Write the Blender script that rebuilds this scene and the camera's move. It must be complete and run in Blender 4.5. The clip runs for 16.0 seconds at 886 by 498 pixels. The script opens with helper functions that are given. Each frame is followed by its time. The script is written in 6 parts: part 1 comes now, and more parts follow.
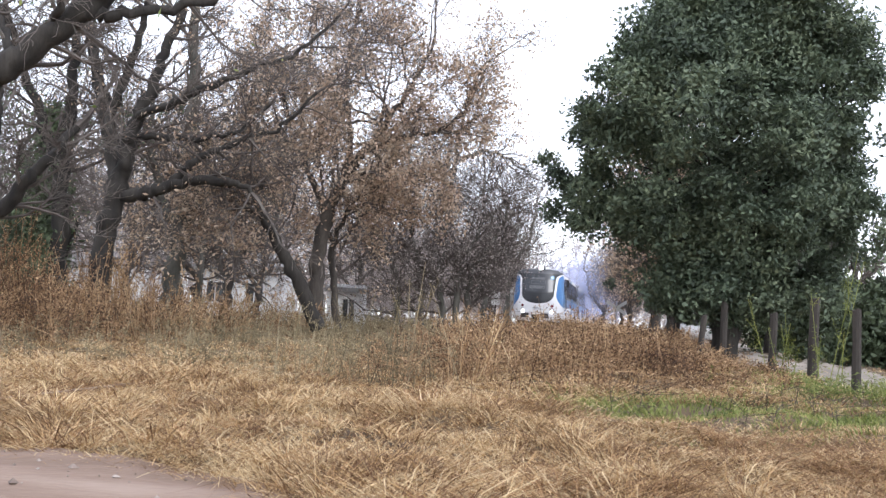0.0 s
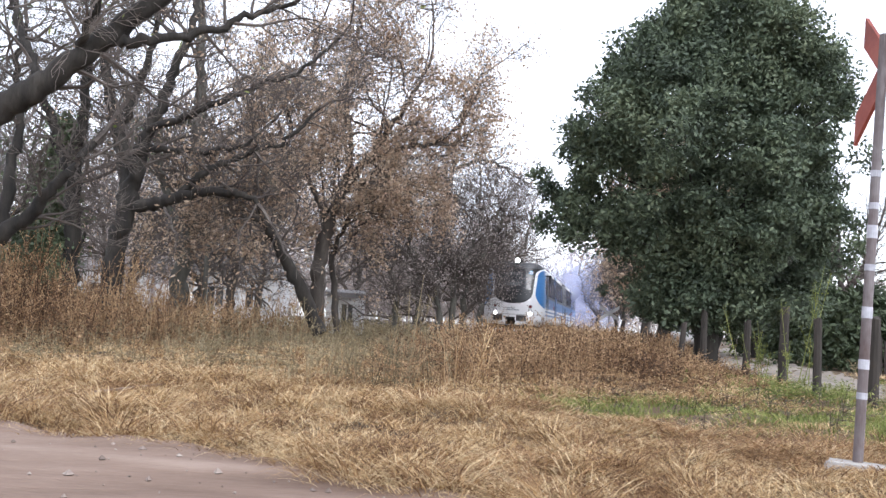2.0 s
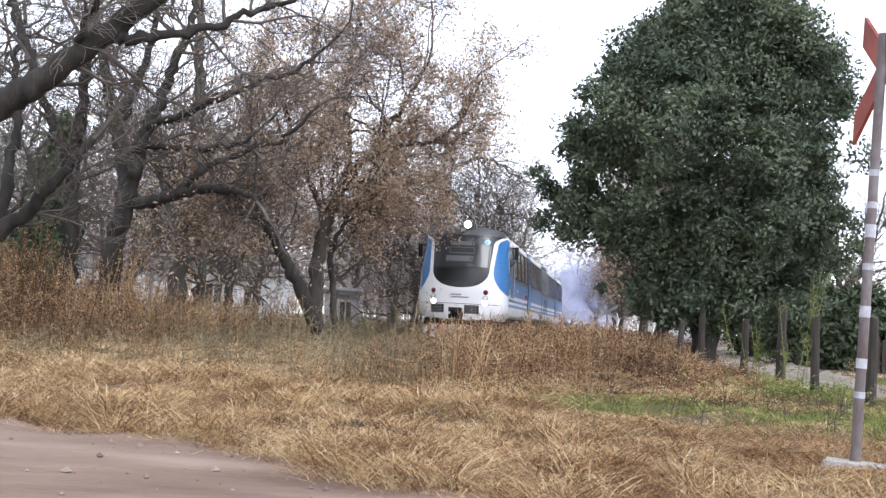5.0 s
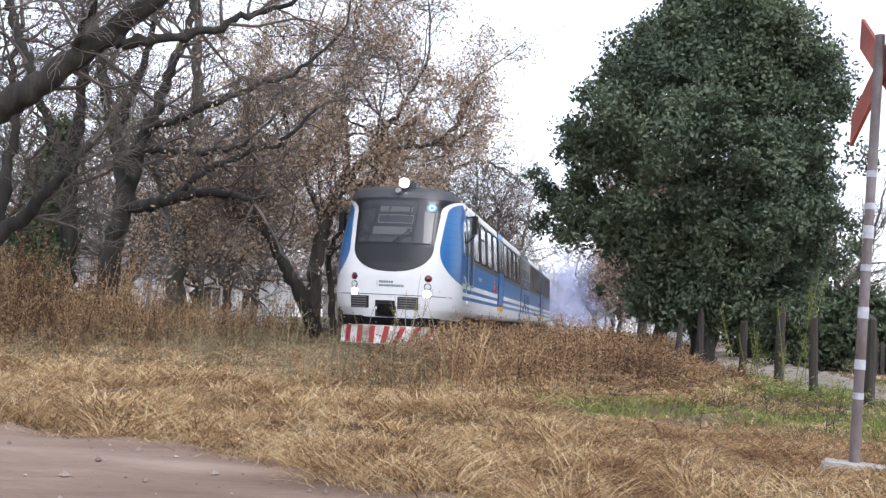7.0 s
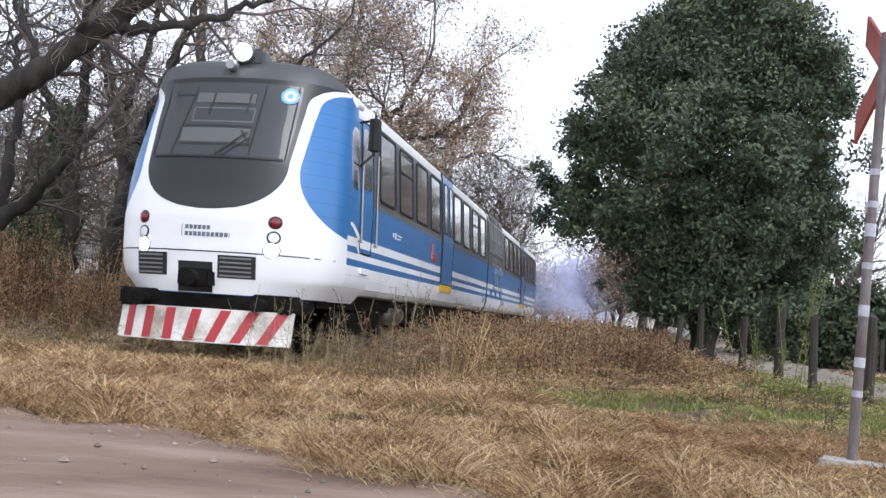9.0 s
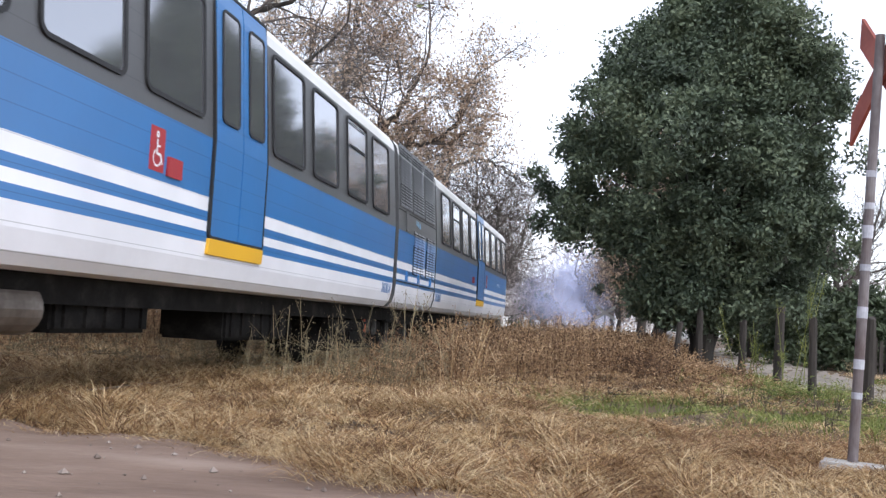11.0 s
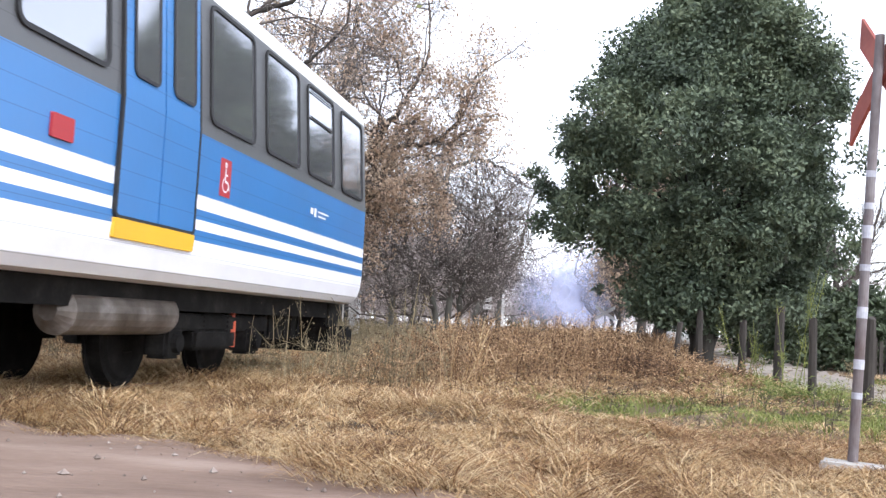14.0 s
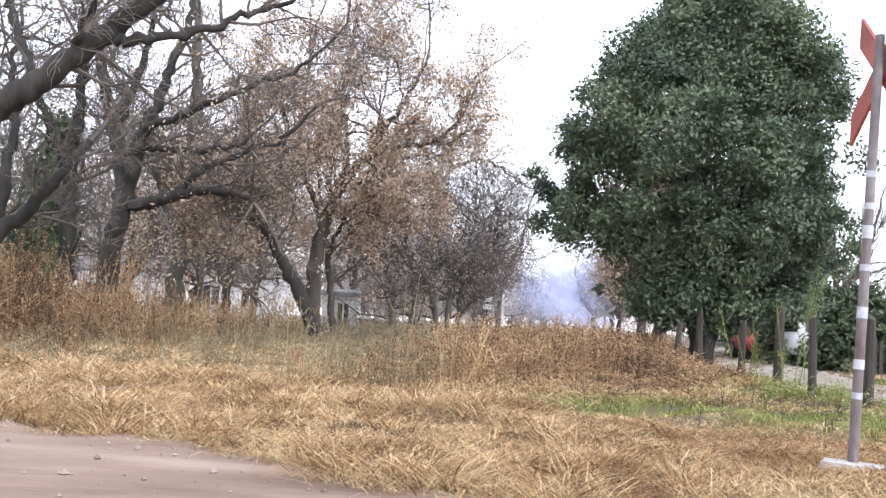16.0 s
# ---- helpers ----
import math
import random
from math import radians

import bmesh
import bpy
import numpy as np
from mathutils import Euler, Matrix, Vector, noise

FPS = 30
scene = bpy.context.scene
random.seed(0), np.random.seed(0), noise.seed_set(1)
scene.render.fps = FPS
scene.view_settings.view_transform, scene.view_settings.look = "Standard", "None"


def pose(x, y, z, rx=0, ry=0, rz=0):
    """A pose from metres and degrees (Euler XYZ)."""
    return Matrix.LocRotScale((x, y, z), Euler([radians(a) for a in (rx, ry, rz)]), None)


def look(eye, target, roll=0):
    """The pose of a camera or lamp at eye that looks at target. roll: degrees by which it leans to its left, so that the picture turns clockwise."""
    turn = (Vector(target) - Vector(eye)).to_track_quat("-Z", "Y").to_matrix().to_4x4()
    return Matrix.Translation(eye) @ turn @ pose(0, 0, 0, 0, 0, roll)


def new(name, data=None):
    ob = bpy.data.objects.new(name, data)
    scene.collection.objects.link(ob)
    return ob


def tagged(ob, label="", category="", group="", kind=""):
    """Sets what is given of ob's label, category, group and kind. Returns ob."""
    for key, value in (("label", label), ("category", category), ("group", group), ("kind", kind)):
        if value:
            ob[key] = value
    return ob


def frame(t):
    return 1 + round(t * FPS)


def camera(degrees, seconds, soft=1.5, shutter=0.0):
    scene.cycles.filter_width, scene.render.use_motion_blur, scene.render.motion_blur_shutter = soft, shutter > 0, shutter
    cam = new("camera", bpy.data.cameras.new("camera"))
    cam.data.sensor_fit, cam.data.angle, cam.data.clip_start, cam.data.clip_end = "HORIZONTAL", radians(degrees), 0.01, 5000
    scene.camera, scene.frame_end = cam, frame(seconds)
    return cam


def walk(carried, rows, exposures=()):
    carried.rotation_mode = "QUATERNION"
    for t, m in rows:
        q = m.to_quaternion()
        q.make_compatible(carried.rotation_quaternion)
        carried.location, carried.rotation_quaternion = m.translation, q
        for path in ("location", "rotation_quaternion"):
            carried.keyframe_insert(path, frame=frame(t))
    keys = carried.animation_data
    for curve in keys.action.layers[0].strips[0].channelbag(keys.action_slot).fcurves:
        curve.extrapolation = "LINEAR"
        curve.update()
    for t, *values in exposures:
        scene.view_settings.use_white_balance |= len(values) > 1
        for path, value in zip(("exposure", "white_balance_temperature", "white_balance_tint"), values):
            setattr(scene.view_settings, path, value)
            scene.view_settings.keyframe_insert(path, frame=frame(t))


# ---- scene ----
# ---------- camera ----------
cam = camera(49.51, 16.0, soft=1.4, shutter=0.12)
walk(cam, [
    (0, pose(0, 1.0, 0.68, 94.155, -2.782, 0.213)),
    (0.5, pose(0, 1.0, 0.68, 94.327, -2.900, -0.043)),
    (1, pose(0, 0.58, 0.697, 93.980, -2.954, 0.419)),
    (1.5, pose(0, 0.000, 0.720, 94.321, -2.898, 0.136)),
    (2, pose(0, 0.000, 0.720, 94.394, -2.938, 0.011)),
    (2.5, pose(0, 0.000, 0.720, 94.324, -2.982, 0.014)),
    (3, pose(0, 0.000, 0.720, 94.297, -2.927, -0.025)),
    (3.5, pose(0, 0.000, 0.720, 94.301, -2.962, -0.045)),
    (4, pose(0, 0.000, 0.720, 94.279, -2.982, -0.040)),
    (6.5, pose(0, 0.000, 0.720, 94.318, -3.244, -0.199)),
    (7, pose(0, 0.000, 0.720, 94.443, -2.876, -0.184)),
    (7.5, pose(0, 0.000, 0.720, 94.457, -3.026, -0.188)),
    (8, pose(0, 0.000, 0.720, 94.283, -3.224, -0.195)),
    (8.5, pose(0, 0.000, 0.720, 93.985, -3.573, -0.106)),
    (9, pose(0, 0.000, 0.720, 93.941, -3.757, -0.157)),
    (11.3, pose(0, 0, 0.720, 94.373, -3.026, -0.231)),
    (16.0, pose(0, 0, 0.720, 94.373, -3.026, -0.231)),
], exposures=[(0, 1.52, 6050, 13), (4.0, 1.48, 6050, 13), (7.0, 1.32, 6050, 13), (9.0, 1.15, 6050, 13), (11.3, 1.25, 6050, 13), (12.5, 1.45, 6050, 13), (13.5, 1.75, 6050, 13), (14.5, 1.85, 6050, 13), (16, 1.95, 6050, 13)])

# ---------- world and sun: a bright, evenly overcast winter sky ----------
world = bpy.data.worlds.new("world")
scene.world = world
world.use_nodes = True
wn, wl = world.node_tree.nodes, world.node_tree.links
sky = wn.new("ShaderNodeTexSky")
sky.sky_type = "NISHITA"
sky.sun_disc = False
sky.sun_elevation, sky.sun_rotation = radians(42), radians(150)
sky.dust_density = 1.0
cloud = wn.new("ShaderNodeHueSaturation")
cloud.inputs["Saturation"].default_value = 0.25
wl.new(sky.outputs["Color"], cloud.inputs["Color"])
# the cloud layer keeps the zenith about as bright as the rest
layer = wn.new("ShaderNodeMixRGB")
layer.blend_type = "LIGHTEN"
layer.inputs[0].default_value = 1.0
layer.inputs[2].default_value = (2.5, 2.55, 2.7, 1)
wl.new(cloud.outputs["Color"], layer.inputs[1])
wl.new(layer.outputs["Color"], wn["Background"].inputs["Color"])
wn["Background"].inputs["Strength"].default_value = 0.15

sun = new("sun", bpy.data.lights.new("sun", "SUN"))
sun.data.energy, sun.data.angle, sun.data.color = 0.3, radians(25), (1.0, 0.96, 0.9)
sun.matrix_world = look((6, -10, 12), (0, 0, 0))


# ---------- materials ----------
def nodes_of(name):
    m = bpy.data.materials.new(name)
    m.use_nodes = True
    n, l = m.node_tree.nodes, m.node_tree.links
    return m, n, l, n["Principled BSDF"]


def ramp_node(n, stops):
    r = n.new("ShaderNodeValToRGB")
    e = r.color_ramp.elements
    while len(e) < len(stops):
        e.new(0.5)
    for el, (p, c) in zip(e, stops):
        el.position, el.color = p, (*c, 1)
    return r


def surface(name, colours, scale=4.0, rough=0.8, bump=0.3, fine=60.0, metal=0.0, dist=0.01, island=0.0, objrand=0.0, stretch=None, translucent=0.0):
    """A noise-mottled surface: colours from dark to light, at two scales, with fine relief."""
    m, n, l, b = nodes_of(name)
    co = n.new("ShaderNodeTexCoord")
    src = co.outputs["Object"]
    if stretch:
        mp = n.new("ShaderNodeMapping")
        mp.inputs["Scale"].default_value = stretch
        l.new(src, mp.inputs["Vector"])
        src = mp.outputs["Vector"]
    a, f = n.new("ShaderNodeTexNoise"), n.new("ShaderNodeTexNoise")
    a.inputs["Scale"].default_value, a.inputs["Detail"].default_value = scale, 6
    f.inputs["Scale"].default_value, f.inputs["Detail"].default_value = fine, 4
    l.new(src, a.inputs["Vector"]), l.new(src, f.inputs["Vector"])
    mix = n.new("ShaderNodeMath")
    mix.operation = "MULTIPLY_ADD"
    mix.inputs[1].default_value = 0.35
    l.new(f.outputs["Fac"], mix.inputs[0])
    sc = n.new("ShaderNodeMath")
    sc.operation = "MULTIPLY_ADD"
    sc.inputs[1].default_value, sc.inputs[2].default_value = 1.5, -0.45
    l.new(a.outputs["Fac"], sc.inputs[0])
    l.new(sc.outputs[0], mix.inputs[2])
    out = mix.outputs[0]
    for amount, node, sock in ((island, "ShaderNodeNewGeometry", "Random Per Island"), (objrand, "ShaderNodeObjectInfo", "Random")):
        if amount:
            g, k = n.new(node), n.new("ShaderNodeMath")
            k.operation = "MULTIPLY_ADD"
            k.inputs[1].default_value = amount
            l.new(g.outputs[sock], k.inputs[0])
            sh = n.new("ShaderNodeMath")
            sh.inputs[1].default_value = -amount / 2
            l.new(out, sh.inputs[0])
            l.new(sh.outputs[0], k.inputs[2])
            out = k.outputs[0]
    k = len(colours)
    r = ramp_node(n, [(0.15 + 0.7 * i / max(1, k - 1), c) for i, c in enumerate(colours)])
    l.new(out, r.inputs["Fac"])
    l.new(r.outputs["Color"], b.inputs["Base Color"])
    b.inputs["Roughness"].default_value, b.inputs["Metallic"].default_value = rough, metal
    if bump:
        bp = n.new("ShaderNodeBump")
        bp.inputs["Strength"].default_value, bp.inputs["Distance"].default_value = bump, dist
        l.new(mix.outputs[0], bp.inputs["Height"])
        l.new(bp.outputs["Normal"], b.inputs["Normal"])
    if translucent:
        t, ms = n.new("ShaderNodeBsdfTranslucent"), n.new("ShaderNodeMixShader")
        l.new(r.outputs["Color"], t.inputs["Color"])
        ms.inputs[0].default_value = translucent
        l.new(b.outputs[0], ms.inputs[1]), l.new(t.outputs[0], ms.inputs[2])
        l.new(ms.outputs[0], n["Material Output"].inputs["Surface"])
    return m


M_SOIL = surface("soil", [(0.05, 0.034, 0.02), (0.11, 0.075, 0.042), (0.2, 0.14, 0.08)], 0.9, 0.95, 0.6, 30, dist=0.03)
M_ROAD = surface("dirt", [(0.15, 0.095, 0.066), (0.25, 0.172, 0.128), (0.36, 0.27, 0.215)], 0.9, 0.95, 1.0, 22, dist=0.03, stretch=(0.6, 2.2, 1))
M_GRAVEL = surface("gravel", [(0.19, 0.16, 0.13), (0.29, 0.25, 0.205), (0.39, 0.345, 0.29)], 0.8, 0.95, 0.5, 60)
M_PEBBLE = surface("pebble", [(0.15, 0.115, 0.095), (0.24, 0.19, 0.16), (0.36, 0.31, 0.27)], 9, 0.9, 0, 60, island=0.8)
M_STRAW = surface("dry_grass", [(0.14, 0.07, 0.03), (0.36, 0.215, 0.095), (0.58, 0.385, 0.185), (0.76, 0.6, 0.36)], 1.6, 0.75, 0, 8, island=1.0, translucent=0.25)
M_RUSSET = surface("russet_grass", [(0.09, 0.043, 0.018), (0.27, 0.145, 0.064), (0.45, 0.275, 0.135)], 1.2, 0.8, 0, 8, island=0.9, translucent=0.2)
M_GREEN = surface("green_grass", [(0.09, 0.12, 0.025), (0.2, 0.24, 0.06), (0.36, 0.37, 0.12)], 1.2, 0.7, 0, 8, island=0.6, translucent=0.25)
M_WEED = surface("dead_weed", [(0.07, 0.038, 0.02), (0.22, 0.128, 0.064), (0.37, 0.23, 0.122), (0.53, 0.37, 0.21)], 0.6, 0.85, 0, 8, island=0.85, translucent=0.25)
M_OLIVE = surface("olive_weed", [(0.12, 0.095, 0.053), (0.26, 0.21, 0.122), (0.42, 0.345, 0.215)], 0.8, 0.85, 0, 8, island=0.6, translucent=0.25)
M_DARKWEED = surface("dark_dead_weed", [(0.035, 0.026, 0.018), (0.085, 0.065, 0.045), (0.15, 0.12, 0.085)], 0.8, 0.85, 0, 8, island=0.6, translucent=0.1)
M_BARK = surface("bark", [(0.01, 0.008, 0.007), (0.025, 0.021, 0.017), (0.05, 0.043, 0.035)], 5, 0.9, 0.8, 30, dist=0.03, stretch=(1, 1, 0.25))
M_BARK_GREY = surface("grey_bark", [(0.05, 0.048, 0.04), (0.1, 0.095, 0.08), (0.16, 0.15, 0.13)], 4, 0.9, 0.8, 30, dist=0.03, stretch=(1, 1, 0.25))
# bark for trees further back, haze and overexposure lightened into the colour
M_BARK_HAZED = surface("hazed_bark", [(0.028, 0.023, 0.019), (0.062, 0.052, 0.044), (0.11, 0.095, 0.08)], 4, 0.9, 0.8, 30, dist=0.03, stretch=(1, 1, 0.25))
M_TWIG = surface("twig", [(0.05, 0.041, 0.036), (0.105, 0.087, 0.075), (0.17, 0.145, 0.125)], 1.5, 0.9, 0, 10)
M_BROWN_LEAF = surface("brown_leaf", [(0.3, 0.205, 0.14), (0.5, 0.375, 0.265), (0.63, 0.51, 0.385)], 0.5, 0.8, 0, 8, island=0.6, translucent=0.5)
M_EVERGREEN = surface("evergreen_leaf", [(0.036, 0.052, 0.032), (0.07, 0.096, 0.058), (0.108, 0.138, 0.08), (0.155, 0.185, 0.105)], 0.8, 0.65, 0, 6, island=0.5, translucent=0.15)
M_CONIFER = surface("dark_conifer", [(0.035, 0.05, 0.025), (0.07, 0.095, 0.045), (0.11, 0.145, 0.07)], 0.6, 0.7, 0, 6, island=0.5)
# twigs further back: the haze of distance is lightened into this colour
M_HAZY_TWIGS = surface("hazed_far_twigs", [(0.22, 0.185, 0.17), (0.35, 0.3, 0.28), (0.46, 0.405, 0.38)], 0.15, 0.9, 0, 2, island=0.4)


# ---------- mesh helpers ----------
rng = np.random.default_rng(7)


def part(name, bm, material, parent=None, label="", smooth=False):
    me = bpy.data.meshes.new(name)
    bm.to_mesh(me)
    bm.free()
    for m in material if isinstance(material, (list, tuple)) else [material]:
        me.materials.append(m)
    if smooth:
        me.polygons.foreach_set("use_smooth", [True] * len(me.polygons))
    ob = new(name, me)
    if parent is not None:
        ob.parent = parent
    return tagged(ob, label)


def bulk(name, verts, faces, material, parent=None, smooth=False):
    """A mesh from number arrays: verts (n, 3), faces (m, 3 or 4)."""
    me = bpy.data.meshes.new(name)
    k = faces.shape[1]
    me.vertices.add(len(verts))
    me.vertices.foreach_set("co", np.ascontiguousarray(verts, dtype=np.float32).ravel())
    me.loops.add(faces.size)
    me.loops.foreach_set("vertex_index", np.ascontiguousarray(faces, dtype=np.int32).ravel())
    me.polygons.add(len(faces))
    me.polygons.foreach_set("loop_start", np.arange(0, faces.size, k, dtype=np.int32))
    me.polygons.foreach_set("use_smooth", np.full(len(faces), smooth))
    me.update(calc_edges=True)
    me.materials.append(material)
    ob = new(name, me)
    if parent is not None:
        ob.parent = parent
    return ob


def box(bm, x0, x1, y0, y1, z0, z1, bevel=0.0):
    r = bmesh.ops.create_cube(bm, size=1)["verts"]
    for v in r:
        v.co = Vector(((x0 + x1) / 2 + v.co.x * (x1 - x0), (y0 + y1) / 2 + v.co.y * (y1 - y0), (z0 + z1) / 2 + v.co.z * (z1 - z0)))
    if bevel:
        es = {e for v in r for e in v.link_edges}
        bmesh.ops.bevel(bm, geom=list(es), offset=bevel, segments=2, affect="EDGES")


def cyl(bm, p0, p1, r0, r1=None, seg=12):
    p0, p1 = Vector(p0), Vector(p1)
    d = p1 - p0
    m = Matrix.Translation((p0 + p1) / 2) @ d.to_track_quat("Z", "Y").to_matrix().to_4x4()
    bmesh.ops.create_cone(bm, cap_ends=True, segments=seg, radius1=r0, radius2=r0 if r1 is None else r1, depth=d.length, matrix=m)


def tubes(P0, P1, R0, R1, sides=5):
    """Tapered tubes between point arrays, as verts and quads."""
    P0, P1 = np.asarray(P0, float), np.asarray(P1, float)
    R0, R1 = np.asarray(R0, float), np.asarray(R1, float)
    d = P1 - P0
    d /= np.linalg.norm(d, axis=1, keepdims=True) + 1e-9
    ref = np.where(np.abs(d[:, 2:3]) > 0.9, [[1.0, 0, 0]], [[0, 0, 1.0]])
    a = np.cross(d, ref)
    a /= np.linalg.norm(a, axis=1, keepdims=True)
    b = np.cross(d, a)
    n = len(P0)
    th = np.arange(sides) * 2 * np.pi / sides
    ring = a[:, None] * np.cos(th)[None, :, None] + b[:, None] * np.sin(th)[None, :, None]
    V = np.concatenate([P0[:, None] + ring * R0[:, None, None], P1[:, None] + ring * R1[:, None, None]], 1)
    i = np.arange(sides)
    j = (i + 1) % sides
    F = np.stack([i, j, j + sides, i + sides], 1)[None] + (np.arange(n) * 2 * sides)[:, None, None]
    return V.reshape(-1, 3), F.reshape(-1, 4)


def chain(P, R, sides=8):
    """One continuous tapered tube along a line of points."""
    P, R = np.asarray(P, float), np.asarray(R, float)
    d = np.gradient(P, axis=0)
    d /= np.linalg.norm(d, axis=1, keepdims=True) + 1e-9
    ref = np.array([0.3, 1.0, 0.1])
    a = np.cross(d, ref)
    a /= np.linalg.norm(a, axis=1, keepdims=True)
    b = np.cross(d, a)
    th = np.arange(sides) * 2 * np.pi / sides
    V = P[:, None] + (a[:, None] * np.cos(th)[None, :, None] + b[:, None] * np.sin(th)[None, :, None]) * R[:, None, None]
    i = np.arange(sides)
    j = (i + 1) % sides
    F = np.stack([i, j, j + sides, i + sides], 1)[None] + (np.arange(len(P) - 1) * sides)[:, None, None]
    return V.reshape(-1, 3), F.reshape(-1, 4)


def blades(P, H, W, bend, lean=None, droop=0.3, loose=1.0):
    """Arching grass blades of seven vertices from foot points: height, width, bend outward."""
    n = len(P)
    ang = rng.uniform(0, 2 * np.pi, n)
    out = np.stack([np.cos(ang), np.sin(ang), np.zeros(n)], 1) * loose
    if lean is not None:
        out = out + np.asarray(lean)
        out /= np.linalg.norm(out, axis=1, keepdims=True) + 1e-9
    wa = rng.uniform(0, np.pi, n)
    side = np.stack([np.cos(wa), np.sin(wa), np.zeros(n)], 1) * (W / 2)[:, None]
    # an arch: quick rise, then over and down towards the ground
    tw = rng.normal(size=(n, 1)) * 0.35
    cross = np.stack([-out[:, 1], out[:, 0], np.zeros(n)], 1)
    fall = np.clip(droop * bend, 0.0, 0.9) * rng.uniform(0.35, 1.0, n)
    rows = []
    for t, k in ((0.0, 1.0), (0.3, 0.9), (0.62, 0.7), (1.0, 0.0)):
        rise = H * (1.55 * t - 0.55 * t * t - fall * t ** 3)
        c = P + (out * t ** 1.25 + cross * tw * t * t) * (bend * H)[:, None]
        c[:, 2] += rise
        rows += [c - side * k, c + side * k] if k else [c]
    V = np.stack(rows, 1).reshape(-1, 3)
    F = np.array([[0, 1, 3], [0, 3, 2], [2, 3, 5], [2, 5, 4], [4, 5, 6]])[None] + (np.arange(n) * 7)[:, None, None]
    return V, F.reshape(-1, 3)


def leaves(P, size, slim=0.45):
    """Small pointed leaves (two triangles each) in random attitudes round the points."""
    n = len(P)
    d = rng.normal(size=(n, 3))
    d /= np.linalg.norm(d, axis=1, keepdims=True)
    e = np.cross(d, rng.normal(size=(n, 3)))
    e /= np.linalg.norm(e, axis=1, keepdims=True) + 1e-9
    s = np.asarray(size)[:, None]
    V = np.stack([P - d * s, P + e * s * slim, P + d * s, P - e * s * slim], 1).reshape(-1, 3)
    F = np.array([[0, 1, 2, 3]])[None] + (np.arange(n) * 4)[:, None, None]
    return V, F.reshape(-1, 4)


def join_arrays(items):
    vs, fs, k = [], [], 0
    for v, f in items:
        vs.append(v), fs.append(f + k)
        k += len(v)
    return np.concatenate(vs), np.concatenate(fs)


# ---------- the line of the track ----------
PHI, BEND = radians(9.951), 0.00016
SIDE_X, HALF = -3.4, 1.4435


def on_track(s, off=0.0):
    """Point at arc length s along the near side of the cars, off metres to the right of the centre line, and the heading."""
    a = PHI + BEND * s
    x = SIDE_X + s * math.sin(PHI + BEND * s / 2)
    y = s * math.cos(PHI + BEND * s / 2)
    o = off - HALF
    return x + o * math.cos(a), y - o * math.sin(a), a


def track_offset(X, Y):
    """Signed distance of plan points from the track's centre line, to the right."""
    s = X * math.sin(PHI) + Y * math.cos(PHI)
    cx = SIDE_X - HALF * math.cos(PHI)
    return (X - cx) * math.cos(PHI) - (Y + HALF * math.sin(PHI)) * math.sin(PHI) - BEND * s * np.abs(s) / 2


# ---------- ground ----------
ROAD_EDGE = [(-30, 7.2), (-6, 6.5), (-3.44, 6.12), (-2.66, 5.97), (-1.82, 5.54), (-1.11, 5.3), (-0.78, 5.08), (-0.5, 4.75), (-0.22, 4.4), (0.15, 4.08), (0.5, 3.6), (0.9, 2.9), (3, 1.0), (30, -6)]


def road_y(X):
    return np.interp(X, [p[0] for p in ROAD_EDGE], [p[1] for p in ROAD_EDGE])


def lumps(X, Y):
    return (np.sin(X * 1.7 + 0.6 * np.sin(Y * 1.3)) * np.sin(Y * 1.1 + 0.8) + 0.5 * np.sin(X * 3.9 + 1) * np.sin(Y * 3.1 + 2)) * 0.5


def ground_z(X, Y):
    X, Y = np.asarray(X, float), np.asarray(Y, float)
    d = track_offset(X, Y)
    z = -0.07 + 0.05 * lumps(X, Y) + 0.08 * np.abs(np.sin(X * 2.3 + 1.4 * np.sin(Y * 1.9)) * np.sin(Y * 2.7 + np.sin(X * 1.3))) + 0.015 * np.sin(X * 9 + 3 * np.sin(Y * 4)) * np.sin(Y * 8.3)
    z += 0.09 * np.exp(-(((X - 0.4) / 0.9) ** 2 + ((Y - 7.6) / 0.8) ** 2))
    z += 0.22 * np.exp(-(((X - 3.2) / 2.2) ** 2 + ((Y - 14.5) / 2.5) ** 2))
    on_road = 1 / (1 + np.exp(np.clip((Y - road_y(X)) * 9, -50, 50)))
    z = z * (1 - on_road) + on_road * (-0.03 + 0.008 * lumps(X * 1.5, Y * 1.5))
    near = np.exp(-((d / 1.1) ** 4))
    return z * (1 - near) - 0.035 * near


def axis(lo, hi, step, far):
    a = np.arange(lo, hi + step / 2, step)
    k = np.geomspace(step, far, 26)
    return np.concatenate([lo - k[::-1], a, hi + k])


gx, gy = axis(-14, 14, 0.14, 2500), axis(-3, 26, 0.14, 2500)
GX, GY = np.meshgrid(gx, gy)
GZ = ground_z(GX, GY)
far_fade = np.clip((np.hypot(GX, GY) - 60) / 60, 0, 1)
GZ = GZ * (1 - far_fade) - 0.1 * far_fade
nx, ny = len(gx), len(gy)
ii = (np.arange(ny - 1)[:, None] * nx + np.arange(nx - 1)[None]).ravel()
ground = bulk("ground", np.stack([GX, GY, GZ], -1).reshape(-1, 3), np.stack([ii, ii + 1, ii + nx + 1, ii + nx], 1), M_SOIL, smooth=True)
tagged(ground, "dry earth verge beside a railway line", "ground", kind="structure")


